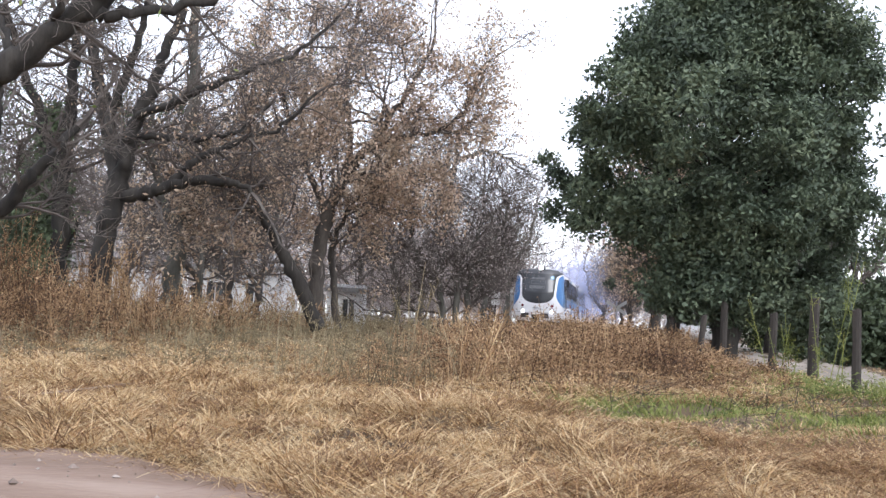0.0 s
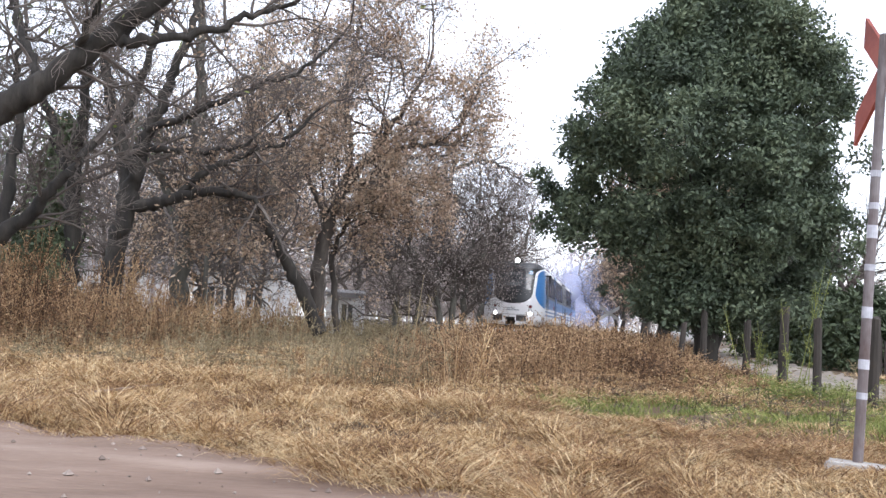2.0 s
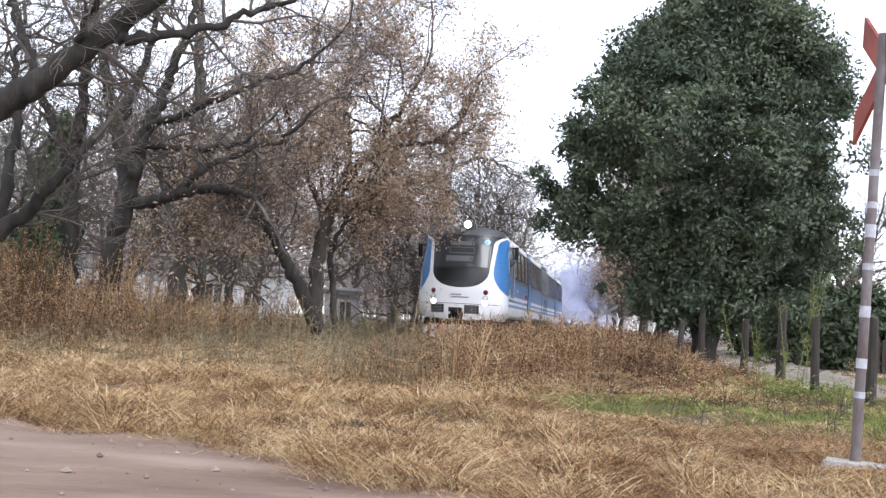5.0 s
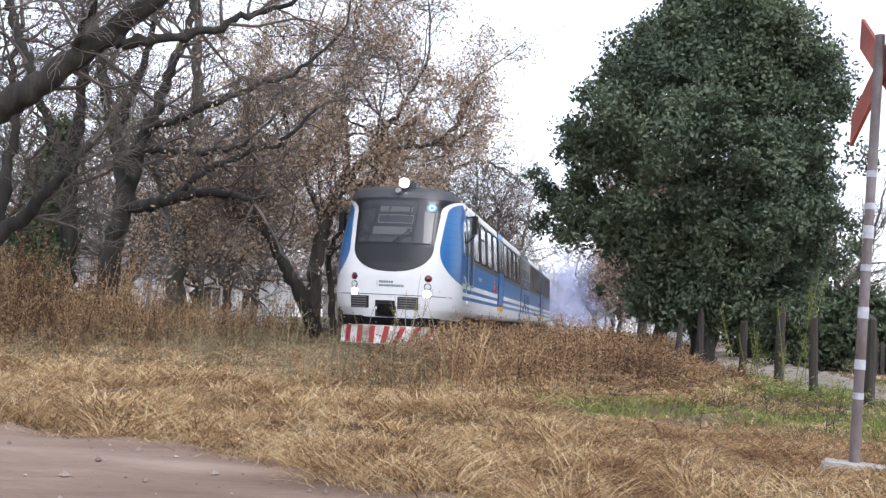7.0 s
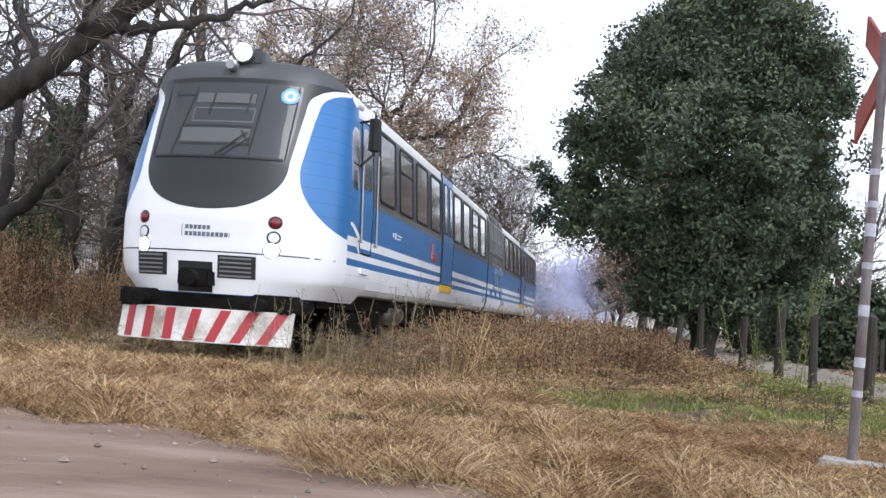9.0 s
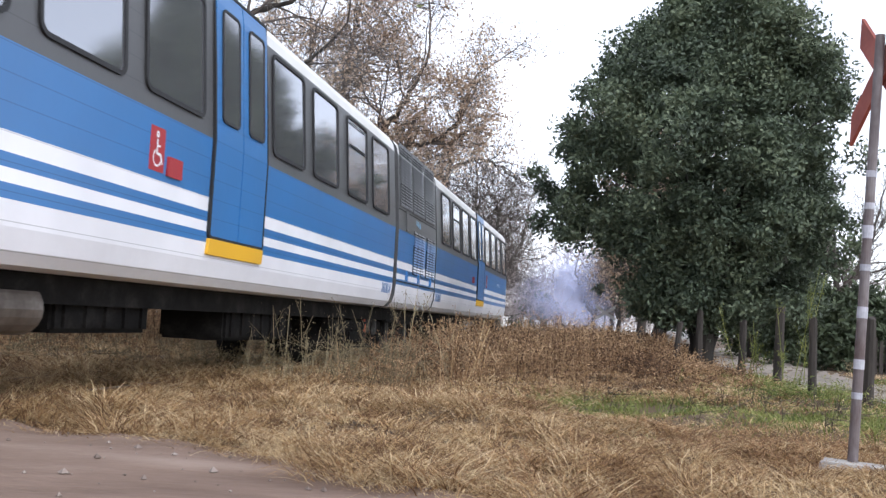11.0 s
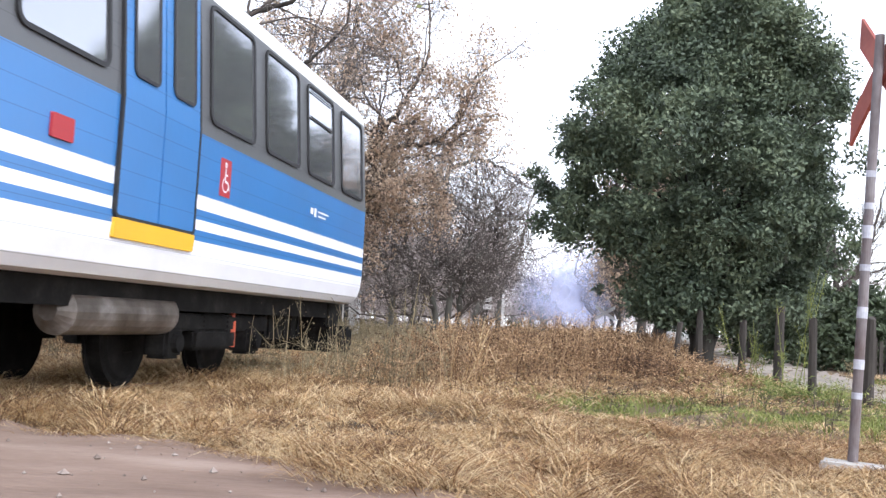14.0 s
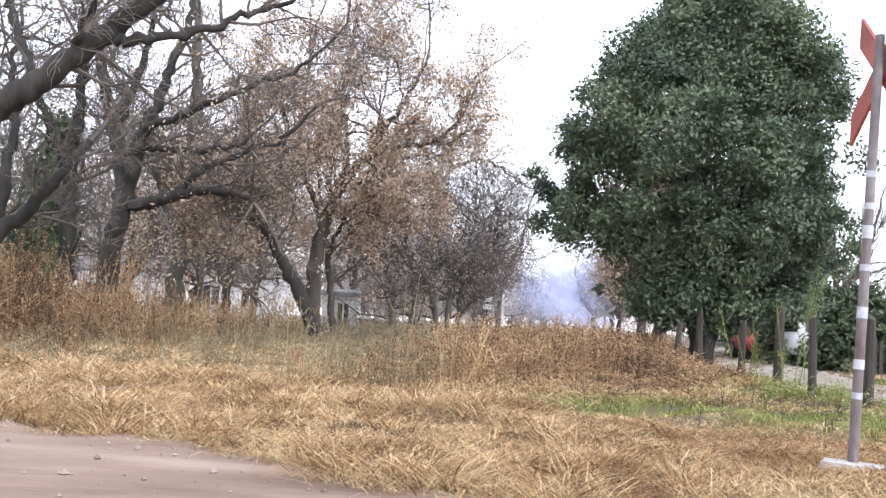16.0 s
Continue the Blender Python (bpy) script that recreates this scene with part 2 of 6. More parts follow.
def sheet(name, left, right, n, lift, material, label, wob=0.05):
    """A strip of ground surface between two lines in plan."""
    V, F = [], []
    k = 24
    for i in range(n + 1):
        for j in range(k + 1):
            t, u = i / n, j / k
            ax = np.interp(t * (len(left) - 1), range(len(left)), [p[0] for p in left])
            ay = np.interp(t * (len(left) - 1), range(len(left)), [p[1] for p in left])
            bx = np.interp(t * (len(right) - 1), range(len(right)), [p[0] for p in right])
            by = np.interp(t * (len(right) - 1), range(len(right)), [p[1] for p in right])
            x, y = ax + (bx - ax) * u, ay + (by - ay) * u
            w = wob * math.sin(i * 1.3 + 2 * math.sin(i * 0.37)) * (1 - abs(2 * u - 1)) ** 0
            V.append((x + w, y + w, float(ground_z(x, y)) + lift))
    for i in range(n):
        for j in range(k):
            a = i * (k + 1) + j
            F.append((a, a + 1, a + k + 2, a + k + 1))
    return tagged(bulk(name, np.array(V), np.array(F), material, smooth=True), label, "road", kind="structure")


road_edge = ROAD_EDGE[1:-1]
sheet("road", [(x, y) for x, y in road_edge], [(x * 1.0 - 1.0, -6) for x, y in road_edge], 90, 0.012, M_ROAD, "bare brown earth road with loose stones", 0.0)
sheet("street", [(4.45, 11.9), (4.9, 13.5), (7, 24), (16, 62)], [(7.2, 11.6), (7.9, 16), (10.5, 28), (21, 62)], 60, 0.03, M_GRAVEL, "pale gravel street running past the trees", 0.1)


def plan(u, Y):
    """Plan place at depth Y, u counted across the view."""
    return (u - 815) / 1700 * Y, Y, 0.0


def high(u, v, Y):
    return (u - 784 + 0.053 * (v - 560)) / 1700 * Y, Y, 0.72 + (571 + 0.053 * (u - 784) - v) / 1700 * Y



# ---------- trees ----------
class Wood:
    """Collects tapered branch pieces of one tree, and the points where its leaves sit."""

    def __init__(self, seed):
        self.r = np.random.default_rng(seed)
        self.segs, self.tips, self.chains = [], [], []

    def limb(self, pts, r0, r1, kids=8, length=2.2, levels=2, jitter=0.05, start=0.2, up=0.25):
        """A main limb along given points, rounded, with side branches."""
        pts = np.asarray(pts, float)
        m = 6 * (len(pts) - 1)
        t = np.linspace(0, len(pts) - 1, m + 1)
        line = np.stack([np.interp(t, range(len(pts)), pts[:, k]) for k in range(3)], 1)
        for _ in range(2):
            line[1:-1] = (line[:-2] + 2 * line[1:-1] + line[2:]) / 4
        line[1:-1] += self.r.normal(size=(m - 1, 3)) * jitter
        rad = np.linspace(r0, r1, m + 1) * self.r.uniform(0.92, 1.1, m + 1)
        self.chains.append((line, rad))
        for k in range(kids):
            i = int(self.r.uniform(start, 1.0) * m)
            i = min(i, m - 1)
            d = line[i + 1] - line[i]
            d = d / (np.linalg.norm(d) + 1e-9)
            self.branch(line[i], self.turn(d, 0.7, 1.2), length * self.r.uniform(0.5, 1.2), min(rad[i] * 0.55, 0.016 * length + 0.012), levels, up)
        d = line[-1] - line[-2]
        self.branch(line[-1], d / (np.linalg.norm(d) + 1e-9), length, r1, levels, up)

    def turn(self, d, lo, hi):
        o = np.cross(d, self.r.normal(size=3))
        o /= np.linalg.norm(o) + 1e-9
        a = self.r.uniform(lo, hi)
        return d * math.cos(a) + o * math.sin(a)

    def branch(self, p, d, length, r, level, up):
        n = 6 if level > 0 else 4
        step = length / n
        for i in range(n):
            d = d + self.r.normal(size=3) * 0.2
            d[2] += up * 0.12
            d /= np.linalg.norm(d)
            q = p + d * step
            r1 = max(0.004, r * 0.84)
            self.segs.append((p, q, r, r1))
            p, r = q, r1
            if level > 0 and i > 0:
                for _ in range(2 if level > 1 else 3):
                    if self.r.random() < 0.72:
                        self.branch(p, self.turn(d, 0.4, 1.0), length * self.r.uniform(0.35, 0.6), max(0.004, r * 0.6), level - 1, up)
        if level <= 1:
            self.tips.append(p)


def tree(name, wood, bark, label, leaf=None, leaf_n=0, leaf_size=0.05, spread=0.25, twig=None, category="tree"):
    P0, P1, R0, R1 = (np.array([s[k] for s in wood.segs]) for k in range(4))
    top = tagged(new(name), label, category)
    base = wood.chains[0][0][0].copy()
    top.location = base
    trunk = None
    for line, rad in wood.chains:
        V, F = chain(line - base, rad, 10)
        ob = bulk("trunk" if trunk is None else "limb", V, F, bark, top if trunk is None else trunk, smooth=True)
        trunk = trunk or ob
    V, F = tubes(P0 - base, P1 - base, R0, R1, 4)
    tagged(bulk("fine_growth", V, F, twig or M_TWIG, top), kind="stuff")
    if leaf:
        T = np.array(wood.tips) - base
        pick = T[rng.integers(0, len(T), leaf_n)] + rng.normal(size=(leaf_n, 3)) * spread
        V, F = leaves(pick, rng.uniform(0.6, 1.3, leaf_n) * leaf_size)
        bulk("crown", V, F, leaf, top)
    return top


# big leaning tree close to the line, its limb reaching up and over
w = Wood(1)
w.limb([(-10.2, 14.0, -0.25), (-9.83, 14.00, 0.62), (-8.95, 14.00, 1.65), (-7.83, 14.00, 2.88), (-6.64, 14.00, 3.58), (-6.17, 14.00, 3.90), (-5.62, 14.00, 4.36), (-5.07, 14.00, 4.82), (-4.52, 14.00, 5.28), (-3.97, 14.00, 5.91)], 0.27, 0.12, 6, 2.0, 2, 0.02, 0.55)
w.limb([(-5.05, 14.00, 4.60), (-4.56, 14.00, 4.71), (-4.06, 14.30, 4.86), (-3.55, 14.60, 5.18), (-3.03, 15.00, 5.56), (-2.24, 15.00, 5.88)], 0.09, 0.03, 9, 1.5, 2, 0.03)
w.limb([(-6.17, 14.00, 3.90), (-6.56, 14.40, 4.51), (-6.97, 14.80, 5.14), (-7.21, 15.00, 5.84)], 0.07, 0.03, 6, 1.5, 2, 0.03)
w.limb([(-5.62, 14.00, 4.40), (-5.34, 13.60, 4.76), (-5.00, 13.20, 5.30)], 0.07, 0.03, 5, 1.5, 2, 0.03)
tree("leaning_tree", w, M_BARK, "leafless old tree leaning over with rough dark bark", M_GREEN, 60, 0.06)

# dark forked tree with long low limbs
w = Wood(2)
w.limb([(-7.63, 22.00, 0.45), (-7.61, 22.00, 1.88), (-7.48, 22.00, 2.67), (-7.31, 22.00, 3.46), (-7.20, 22.00, 4.13), (-7.09, 22.00, 4.73), (-6.84, 22.00, 5.34), (-6.58, 22.00, 6.29), (-6.19, 22.00, 7.25), (-6.08, 22.00, 8.48)], 0.25, 0.07, 8, 2.2, 2, 0.03, 0.4)
w.limb([(-7.35, 22.00, 3.00), (-6.67, 21.80, 3.08), (-5.97, 21.50, 3.34), (-5.07, 21.20, 3.39), (-4.58, 21.00, 3.28), (-4.20, 21.00, 3.11)], 0.16, 0.05, 8, 1.8, 2, 0.03)
w.limb([(-6.03, 21.50, 3.31), (-5.68, 21.50, 3.80), (-5.00, 21.50, 4.10), (-4.38, 21.50, 4.43), (-3.76, 21.50, 4.61), (-3.04, 21.50, 5.43)], 0.1, 0.03, 9, 1.8, 2, 0.03)
w.limb([(-7.09, 22.00, 4.37), (-6.31, 22.00, 4.41), (-5.52, 22.00, 4.38), (-4.75, 22.00, 4.58), (-4.14, 22.00, 5.22)], 0.09, 0.03, 8, 1.8, 2, 0.03)
w.limb([(-7.06, 22.00, 4.80), (-5.95, 21.00, 4.97), (-5.23, 21.00, 5.33), (-4.38, 21.00, 5.76), (-3.52, 21.00, 6.06), (-2.57, 21.00, 7.01)], 0.1, 0.03, 10, 2.0, 2, 0.03)
w.limb([(-7.41, 22.00, 3.06), (-7.66, 22.30, 4.02), (-7.96, 22.60, 5.01), (-8.51, 23.00, 6.32), (-8.83, 23.00, 7.70), (-9.00, 23.00, 8.97)], 0.2, 0.08, 8, 2.0, 2, 0.03)
w.limb([(-7.92, 22.60, 4.87), (-7.54, 22.60, 5.99), (-7.23, 22.60, 7.25), (-7.19, 22.60, 8.50)], 0.12, 0.05, 8, 2.0, 2, 0.03)
tree("forked_tree", w, M_BARK, "leafless forked tree with long low spreading limbs", M_BROWN_LEAF, 3500, 0.05, 0.12)

w = Wood(3)
w.limb([(-9.45, 24.00, 0.37), (-9.43, 24.00, 1.92), (-9.39, 24.00, 3.06), (-9.47, 24.00, 4.06), (-9.37, 24.00, 5.51), (-9.35, 24.00, 6.97), (-9.30, 24.00, 9.04)], 0.24, 0.08, 12, 2.4, 2, 0.04, 0.3)
w.limb([(-9.48, 24.00, 3.63), (-9.94, 24.00, 4.61), (-10.41, 24.00, 5.89), (-10.95, 24.00, 7.18), (-11.36, 24.00, 8.63)], 0.16, 0.06, 10, 2.2, 2, 0.04)
tree("bare_tree", w, M_BARK, "tall leafless tree with ivy-dark trunk", M_CONIFER, 2600, 0.06, 0.3)

w = Wood(4)
w.limb([(-8.41, 17.00, 1.28), (-7.87, 17.00, 1.96), (-7.40, 17.00, 2.29), (-7.09, 17.00, 2.81), (-6.76, 17.00, 3.09), (-6.58, 17.50, 3.70)], 0.16, 0.06, 10, 1.6, 2, 0.03)
w.limb([(-7.96, 17.00, 1.91), (-8.00, 17.30, 3.07), (-7.96, 17.50, 3.94), (-8.14, 17.50, 4.78), (-8.02, 17.50, 5.86)], 0.12, 0.04, 10, 1.8, 2, 0.03)
tree("small_tree", w, M_BARK, "crooked leafless tree behind tall dead weeds")

w = Wood(5)
w.limb([(-7.24, 26.00, 0.04), (-7.17, 26.00, 1.57), (-7.05, 26.00, 2.65), (-6.90, 26.00, 3.74), (-6.93, 26.00, 5.30), (-6.94, 26.00, 6.87), (-7.11, 26.00, 8.45), (-7.37, 26.00, 10.20)], 0.27, 0.1, 14, 2.6, 2, 0.04, 0.3)
w.limb([(-7.04, 26.00, 2.50), (-7.77, 26.40, 3.59), (-8.31, 26.80, 5.06), (-8.34, 27.00, 6.72)], 0.13, 0.05, 10, 2.2, 2, 0.04)
tree("pale_tree", w, M_BARK_GREY, "bare tree with pale grey lichen-covered trunk", M_BROWN_LEAF, 3000, 0.05, 0.12)

# brown-leaved trees in the middle
w = Wood(6)
w.limb([(-3.74, 28.00, 0.21), (-3.71, 28.00, 1.68), (-3.68, 28.00, 2.51), (-3.50, 28.00, 3.52), (-3.10, 28.00, 4.54), (-2.53, 28.00, 5.36), (-1.91, 28.00, 6.20), (-1.30, 28.00, 7.25), (-0.78, 28.00, 8.39)], 0.26, 0.04, 18, 2.4, 2, 0.03, 0.3)
w.limb([(-3.10, 28.00, 4.54), (-2.98, 28.00, 5.89), (-3.24, 28.00, 7.41), (-3.00, 28.00, 8.96), (-2.82, 28.00, 10.17)], 0.1, 0.03, 16, 2.2, 2, 0.04)
w.limb([(-2.53, 28.00, 5.33), (-1.55, 28.00, 5.77), (-0.56, 28.00, 5.94), (0.24, 28.00, 6.49), (0.54, 28.00, 7.27)], 0.08, 0.03, 10, 1.8, 2, 0.03)
w.limb([(-3.49, 28.00, 3.44), (-4.15, 28.00, 4.65), (-4.41, 28.00, 6.16), (-4.27, 28.00, 7.86), (-4.12, 28.00, 9.41)], 0.1, 0.03, 16, 2.2, 2, 0.04)
w.limb([(-2.99, 28.00, 4.63), (-1.96, 27.50, 4.70), (-1.13, 27.50, 4.41)], 0.06, 0.02, 8, 1.4, 2, 0.03)
w.limb([(-3.10, 28.50, 0.23), (-3.36, 28.50, 1.72), (-3.35, 28.50, 2.90), (-2.82, 28.50, 3.95), (-2.18, 28.50, 4.49)], 0.12, 0.03, 12, 1.8, 2, 0.03)
tree("brown_leaved_tree", w, M_BARK_HAZED, "tree holding withered brown leaves on spreading branches", M_BROWN_LEAF, 42000, 0.055, 0.16)

w = Wood(7)
w.limb([(-3.16, 25.00, 0.27), (-3.83, 25.00, 1.63), (-4.33, 25.00, 2.41), (-4.74, 25.00, 3.06), (-5.16, 25.00, 3.86), (-5.38, 25.00, 4.89), (-5.32, 25.00, 6.10)], 0.19, 0.04, 16, 2.0, 2, 0.03, 0.35)
w.limb([(-4.77, 25.00, 3.06), (-5.57, 25.00, 3.31), (-6.31, 25.00, 3.23)], 0.07, 0.03, 8, 1.4, 2, 0.03)
w.limb([(-5.00, 25.00, 3.57), (-4.32, 25.00, 4.50), (-4.24, 25.00, 5.56), (-4.62, 25.00, 6.90)], 0.08, 0.03, 14, 1.8, 2, 0.03)
tree("brown_leaved_tree", w, M_BARK, "slanting tree with sparse brown leaves", M_BROWN_LEAF, 14000, 0.055, 0.14)

w = Wood(8)
for x, top, x2 in ((700, 330, 660), (740, 300, 720), (770, 290, 790), (800, 300, 850), (820, 360, 890)):
    w.limb([high(x, 600, 42), high(x, 500, 42), high(x2, 400, 42), high(x2, top, 42)], 0.16, 0.04, 34, 2.6, 2, 0.06, 0.1)
w.limb([(0.00, 42.00, 6.70), (0.17, 42.00, 8.22), (0.38, 42.00, 10.01), (0.95, 42.00, 11.57), (1.73, 42.00, 12.25)], 0.12, 0.04, 12, 1.8, 2, 0.05)
w.limb([(0.21, 42.00, 7.47), (1.43, 42.00, 8.04), (2.45, 42.00, 7.59), (3.49, 42.00, 6.89)], 0.1, 0.03, 14, 2.2, 2, 0.05)
tree("thicket_tree", w, M_BARK_GREY, "dense grey-brown leafless thicket of fine twigs", M_HAZY_TWIGS, 22000, 0.05, 0.4)

w = Wood(9)
w.limb([(4.03, 66.00, -0.20), (4.08, 66.00, 2.12), (4.39, 66.00, 4.47), (5.46, 66.00, 6.48), (5.75, 66.00, 8.85)], 0.25, 0.06, 18, 3.2, 2, 0.06, 0.3)
w.limb([(4.25, 66.00, 3.30), (3.17, 66.00, 5.58), (3.25, 66.00, 7.93)], 0.15, 0.05, 14, 3.0, 2, 0.06)
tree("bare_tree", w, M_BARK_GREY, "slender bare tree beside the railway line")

for sx_, sy_, seed in ((2.2, 60, 11), (3.2, 72, 12)):
    w = Wood(seed)
    w.limb([(sx_, sy_, -0.2), (sx_ + 0.1, sy_, 2.0), (sx_ - 0.2, sy_, 4.5), (sx_ + 0.6, sy_, 7.2)], 0.22, 0.06, 26, 3.0, 2, 0.06, 0.15)
    w.limb([(sx_ + 0.1, sy_, 2.2), (sx_ + 1.3, sy_, 4.6), (sx_ + 2.0, sy_, 6.6)], 0.13, 0.05, 24, 2.4, 2, 0.06)
    w.limb([(sx_ + 0.1, sy_, 2.0), (sx_ - 1.6, sy_, 4.2), (sx_ - 2.4, sy_, 6.8)], 0.13, 0.05, 24, 2.6, 2, 0.06)
    tree("thicket_tree", w, M_BARK_GREY, "grey-brown leafless tree with a dense twiggy crown", M_HAZY_TWIGS, 5000, 0.05, 0.4)

for k, (x, Y, h) in enumerate(((430, 36, 400), (375, 40, 380), (250, 48, 200), (60, 44, 150), (650, 56, 300), (-40, 34, 100), (480, 52, 150), (1085, 80, 400), (1500, 40, 330))):
    w = Wood(20 + k)
    bx, by, bz = plan(x, Y)
    w.limb([(bx, Y, -0.1), (bx + 0.2, Y, 1.6), (bx + 0.4, Y, 3.2), (bx + 0.2, Y, 4.6)], 0.2, 0.08, 16, 3.0, 2, 0.06, 0.3)
    w.limb([(bx + 0.2, Y, 1.8), (bx - 1.2, Y, 3.6), (bx - 1.6, Y, 5.6)], 0.12, 0.05, 14, 2.8, 2, 0.06)
    w.limb([(bx + 0.3, Y, 2.4), (bx + 1.6, Y + 0.5, 4.0), (bx + 2.2, Y + 0.5, 6.0)], 0.11, 0.05, 14, 2.8, 2, 0.06)
    if k in (2, 3, 4, 5, 6):
        w.limb([(bx + 0.2, Y, 4.4), (bx, Y, 7), (bx + 0.4, Y, 9.5)], 0.1, 0.04, 22, 3.4, 2, 0.06)
    tree("bare_tree", w, M_BARK_HAZED, "bare winter tree further back from the line", M_BROWN_LEAF if k in (0, 1, 4, 6) else None, 2500, 0.08, 0.4)


# brown trees between the line and the street, mostly behind the evergreen
for k, (x, y, h) in enumerate(((6.5, 31.0, 8.6), (9.0, 40.0, 8.6), (10.4, 50.0, 7.4), (11.5, 62.0, 7.6), (13.2, 74.0, 7.6))):
    w = Wood(120 + k)
    w.limb([(x, y, -0.1), (x + 0.1, y, h * 0.25), (x, y, h * 0.5), (x + 0.2, y, h * 0.8)], 0.16, 0.05, 30, 1.5, 2, 0.05, 0.25)
    w.limb([(x, y, h * 0.2), (x - 0.7, y + 0.3, h * 0.5), (x - 0.9, y + 0.3, h * 0.75)], 0.09, 0.04, 18, 1.3, 2, 0.05)
    w.limb([(x, y, h * 0.25), (x + 0.8, y - 0.3, h * 0.5), (x + 1.0, y - 0.3, h * 0.75)], 0.09, 0.04, 18, 1.3, 2, 0.05)
    tree("brown_leaved_tree", w, M_BARK_HAZED, "tree with withered brown leaves between line and street", M_BROWN_LEAF, 7000 if k == 0 else 3500, 0.08, 0.3)


# the evergreen by the street
def evergreen(name, x, y, heights, left, right, clumps, per, label, seed, leaf=M_EVERGREEN, size=0.075, lean=0.0):
    g = np.random.default_rng(seed)
    top = tagged(new(name), label, "tree")
    z0 = float(ground_z(x, y)) - 0.05
    top.location = (x, y, z0)
    w = Wood(seed)
    H = heights[-1]
    w.limb([(0, 0, 0), (0.05, 0, H * 0.2), (-0.05, 0.1, H * 0.45), (0.1, 0, H * 0.8)], 0.26, 0.06, 0, 0.1, 0, 0.02)
    w.limb([(0.1, 0.05, 0), (0.35, 0.1, H * 0.2), (0.9, 0.1, H * 0.5)], 0.16, 0.05, 0, 0.1, 0, 0.02)
    z = g.uniform(0, 1, clumps) ** 0.9 * (H - heights[0]) + heights[0]
    th = g.uniform(0, 2 * np.pi, clumps)
    rl, rr = np.interp(z, heights, left), np.interp(z, heights, right)
    k = 0.5 - 0.5 * np.cos(th)
    R = (rl * k + rr * (1 - k)) * (0.9 + 0.1 * np.sin(3 * th + z * 1.7) + 0.07 * np.sin(7 * th - 2.3 * z))
    R = np.maximum(0.05, R * np.where(g.random(clumps) < 0.25, g.uniform(0.1, 0.8, clumps), g.uniform(0.6, 1.0, clumps)) - 0.16 * size / 0.05)
    C = np.stack([R * np.cos(th), R * np.sin(th) * 0.92, z], 1)
    for i in range(0, clumps, 19):
        zz = C[i, 2] * 0.72
        w.limb([(0.05, 0.05, zz), tuple(C[i] * [0.5, 0.5, 0.5] + np.array([0, 0, zz * 0.5 + 0.1])), tuple(C[i])], 0.035, 0.01, 2, 0.5, 1, 0.02)
    trunk = None
    for line, rad in w.chains:
        V, F = chain(line, rad, 7)
        ob = bulk("trunk" if trunk is None else "limb", V, F, M_BARK, top if trunk is None else trunk, smooth=True)
        trunk = trunk or ob
    cr = g.uniform(0.22, 0.56, clumps) * (1 if size < 0.06 else 1.25)
    q = np.repeat(np.arange(clumps), per)
    o = g.normal(size=(len(q), 3))
    o /= np.linalg.norm(o, axis=1, keepdims=True)
    P = C[q] + o * (cr[q] * g.uniform(0.3, 1.05, len(q)))[:, None] * [1, 1, 0.75]
    V, F = leaves(P, g.uniform(0.6, 1.25, len(q)) * size)
    bulk("crown", V, F, leaf, top)
    return top


evergreen("evergreen_tree", 5.0, 18.4,
          [1.0, 1.2, 1.4, 1.6, 2.0, 2.35, 2.5, 2.9, 3.4, 3.65, 3.95, 4.5, 5.0, 5.6, 6.1, 6.7, 7.2, 7.8, 8.5],
          [1.1, 1.6, 1.65, 1.65, 1.65, 1.9, 2.9, 3.3, 3.35, 3.9, 4.0, 3.7, 3.15, 2.45, 2.2, 1.6, 0.9, 0.55, 0.2],
          [0.4, 1.9, 2.7, 2.8, 2.9, 3.0, 3.0, 3.1, 3.1, 3.1, 3.15, 3.15, 3.1, 3.1, 2.9, 2.5, 2.0, 0.9, 0.1], 1000, 285,
          "large dark evergreen tree with dense glossy leaves", 41, size=0.054)
for x, y, k in ((11.8, 36.0, 2), (15.2, 46.0, 3), (19.0, 51.0, 4), (9.8, 43.0, 5)):
    evergreen("evergreen_tree", x, y, [1.7, 2.6, 4.5, 7.0, 8.5], [2.0, 3.2, 3.3, 2.0, 0.4], [2.0, 3.2, 3.3, 2.0, 0.4], 170, 60, "dark evergreen tree beyond the street", 90 + k, M_EVERGREEN, 0.17)
x, y, z = (-10.37, 24.00, 2.16)
evergreen("conifer_shrub", x, y, [0.2, 1.2, 2.2, 2.9], [1.2, 1.2, 0.9, 0.2], [1.2, 1.2, 0.9, 0.2], 70, 120, "dark green conifer shrub among dead weeds", 42, M_CONIFER, 0.07)
for k, (x, Y, h, r) in enumerate(((120, 30, 6.5, 1.3), (1480, 30, 2.4, 2.2), (1560, 26, 2.2, 1.8), (1400, 38, 2.6, 2.4), (970, 120, 6.5, 3.5), (1000, 130, 5, 4))):
    bx, by, bz = plan(x, Y)
    evergreen("evergreen_shrub", bx, Y, [0.15, h * 0.3, h * 0.7, h], [r, r, r * 0.9, r * 0.3], [r, r, r * 0.9, r * 0.3], 130, 70, "dark evergreen shrub beyond the street and track", 50 + k, M_CONIFER, 0.1 if Y < 50 else 0.25)


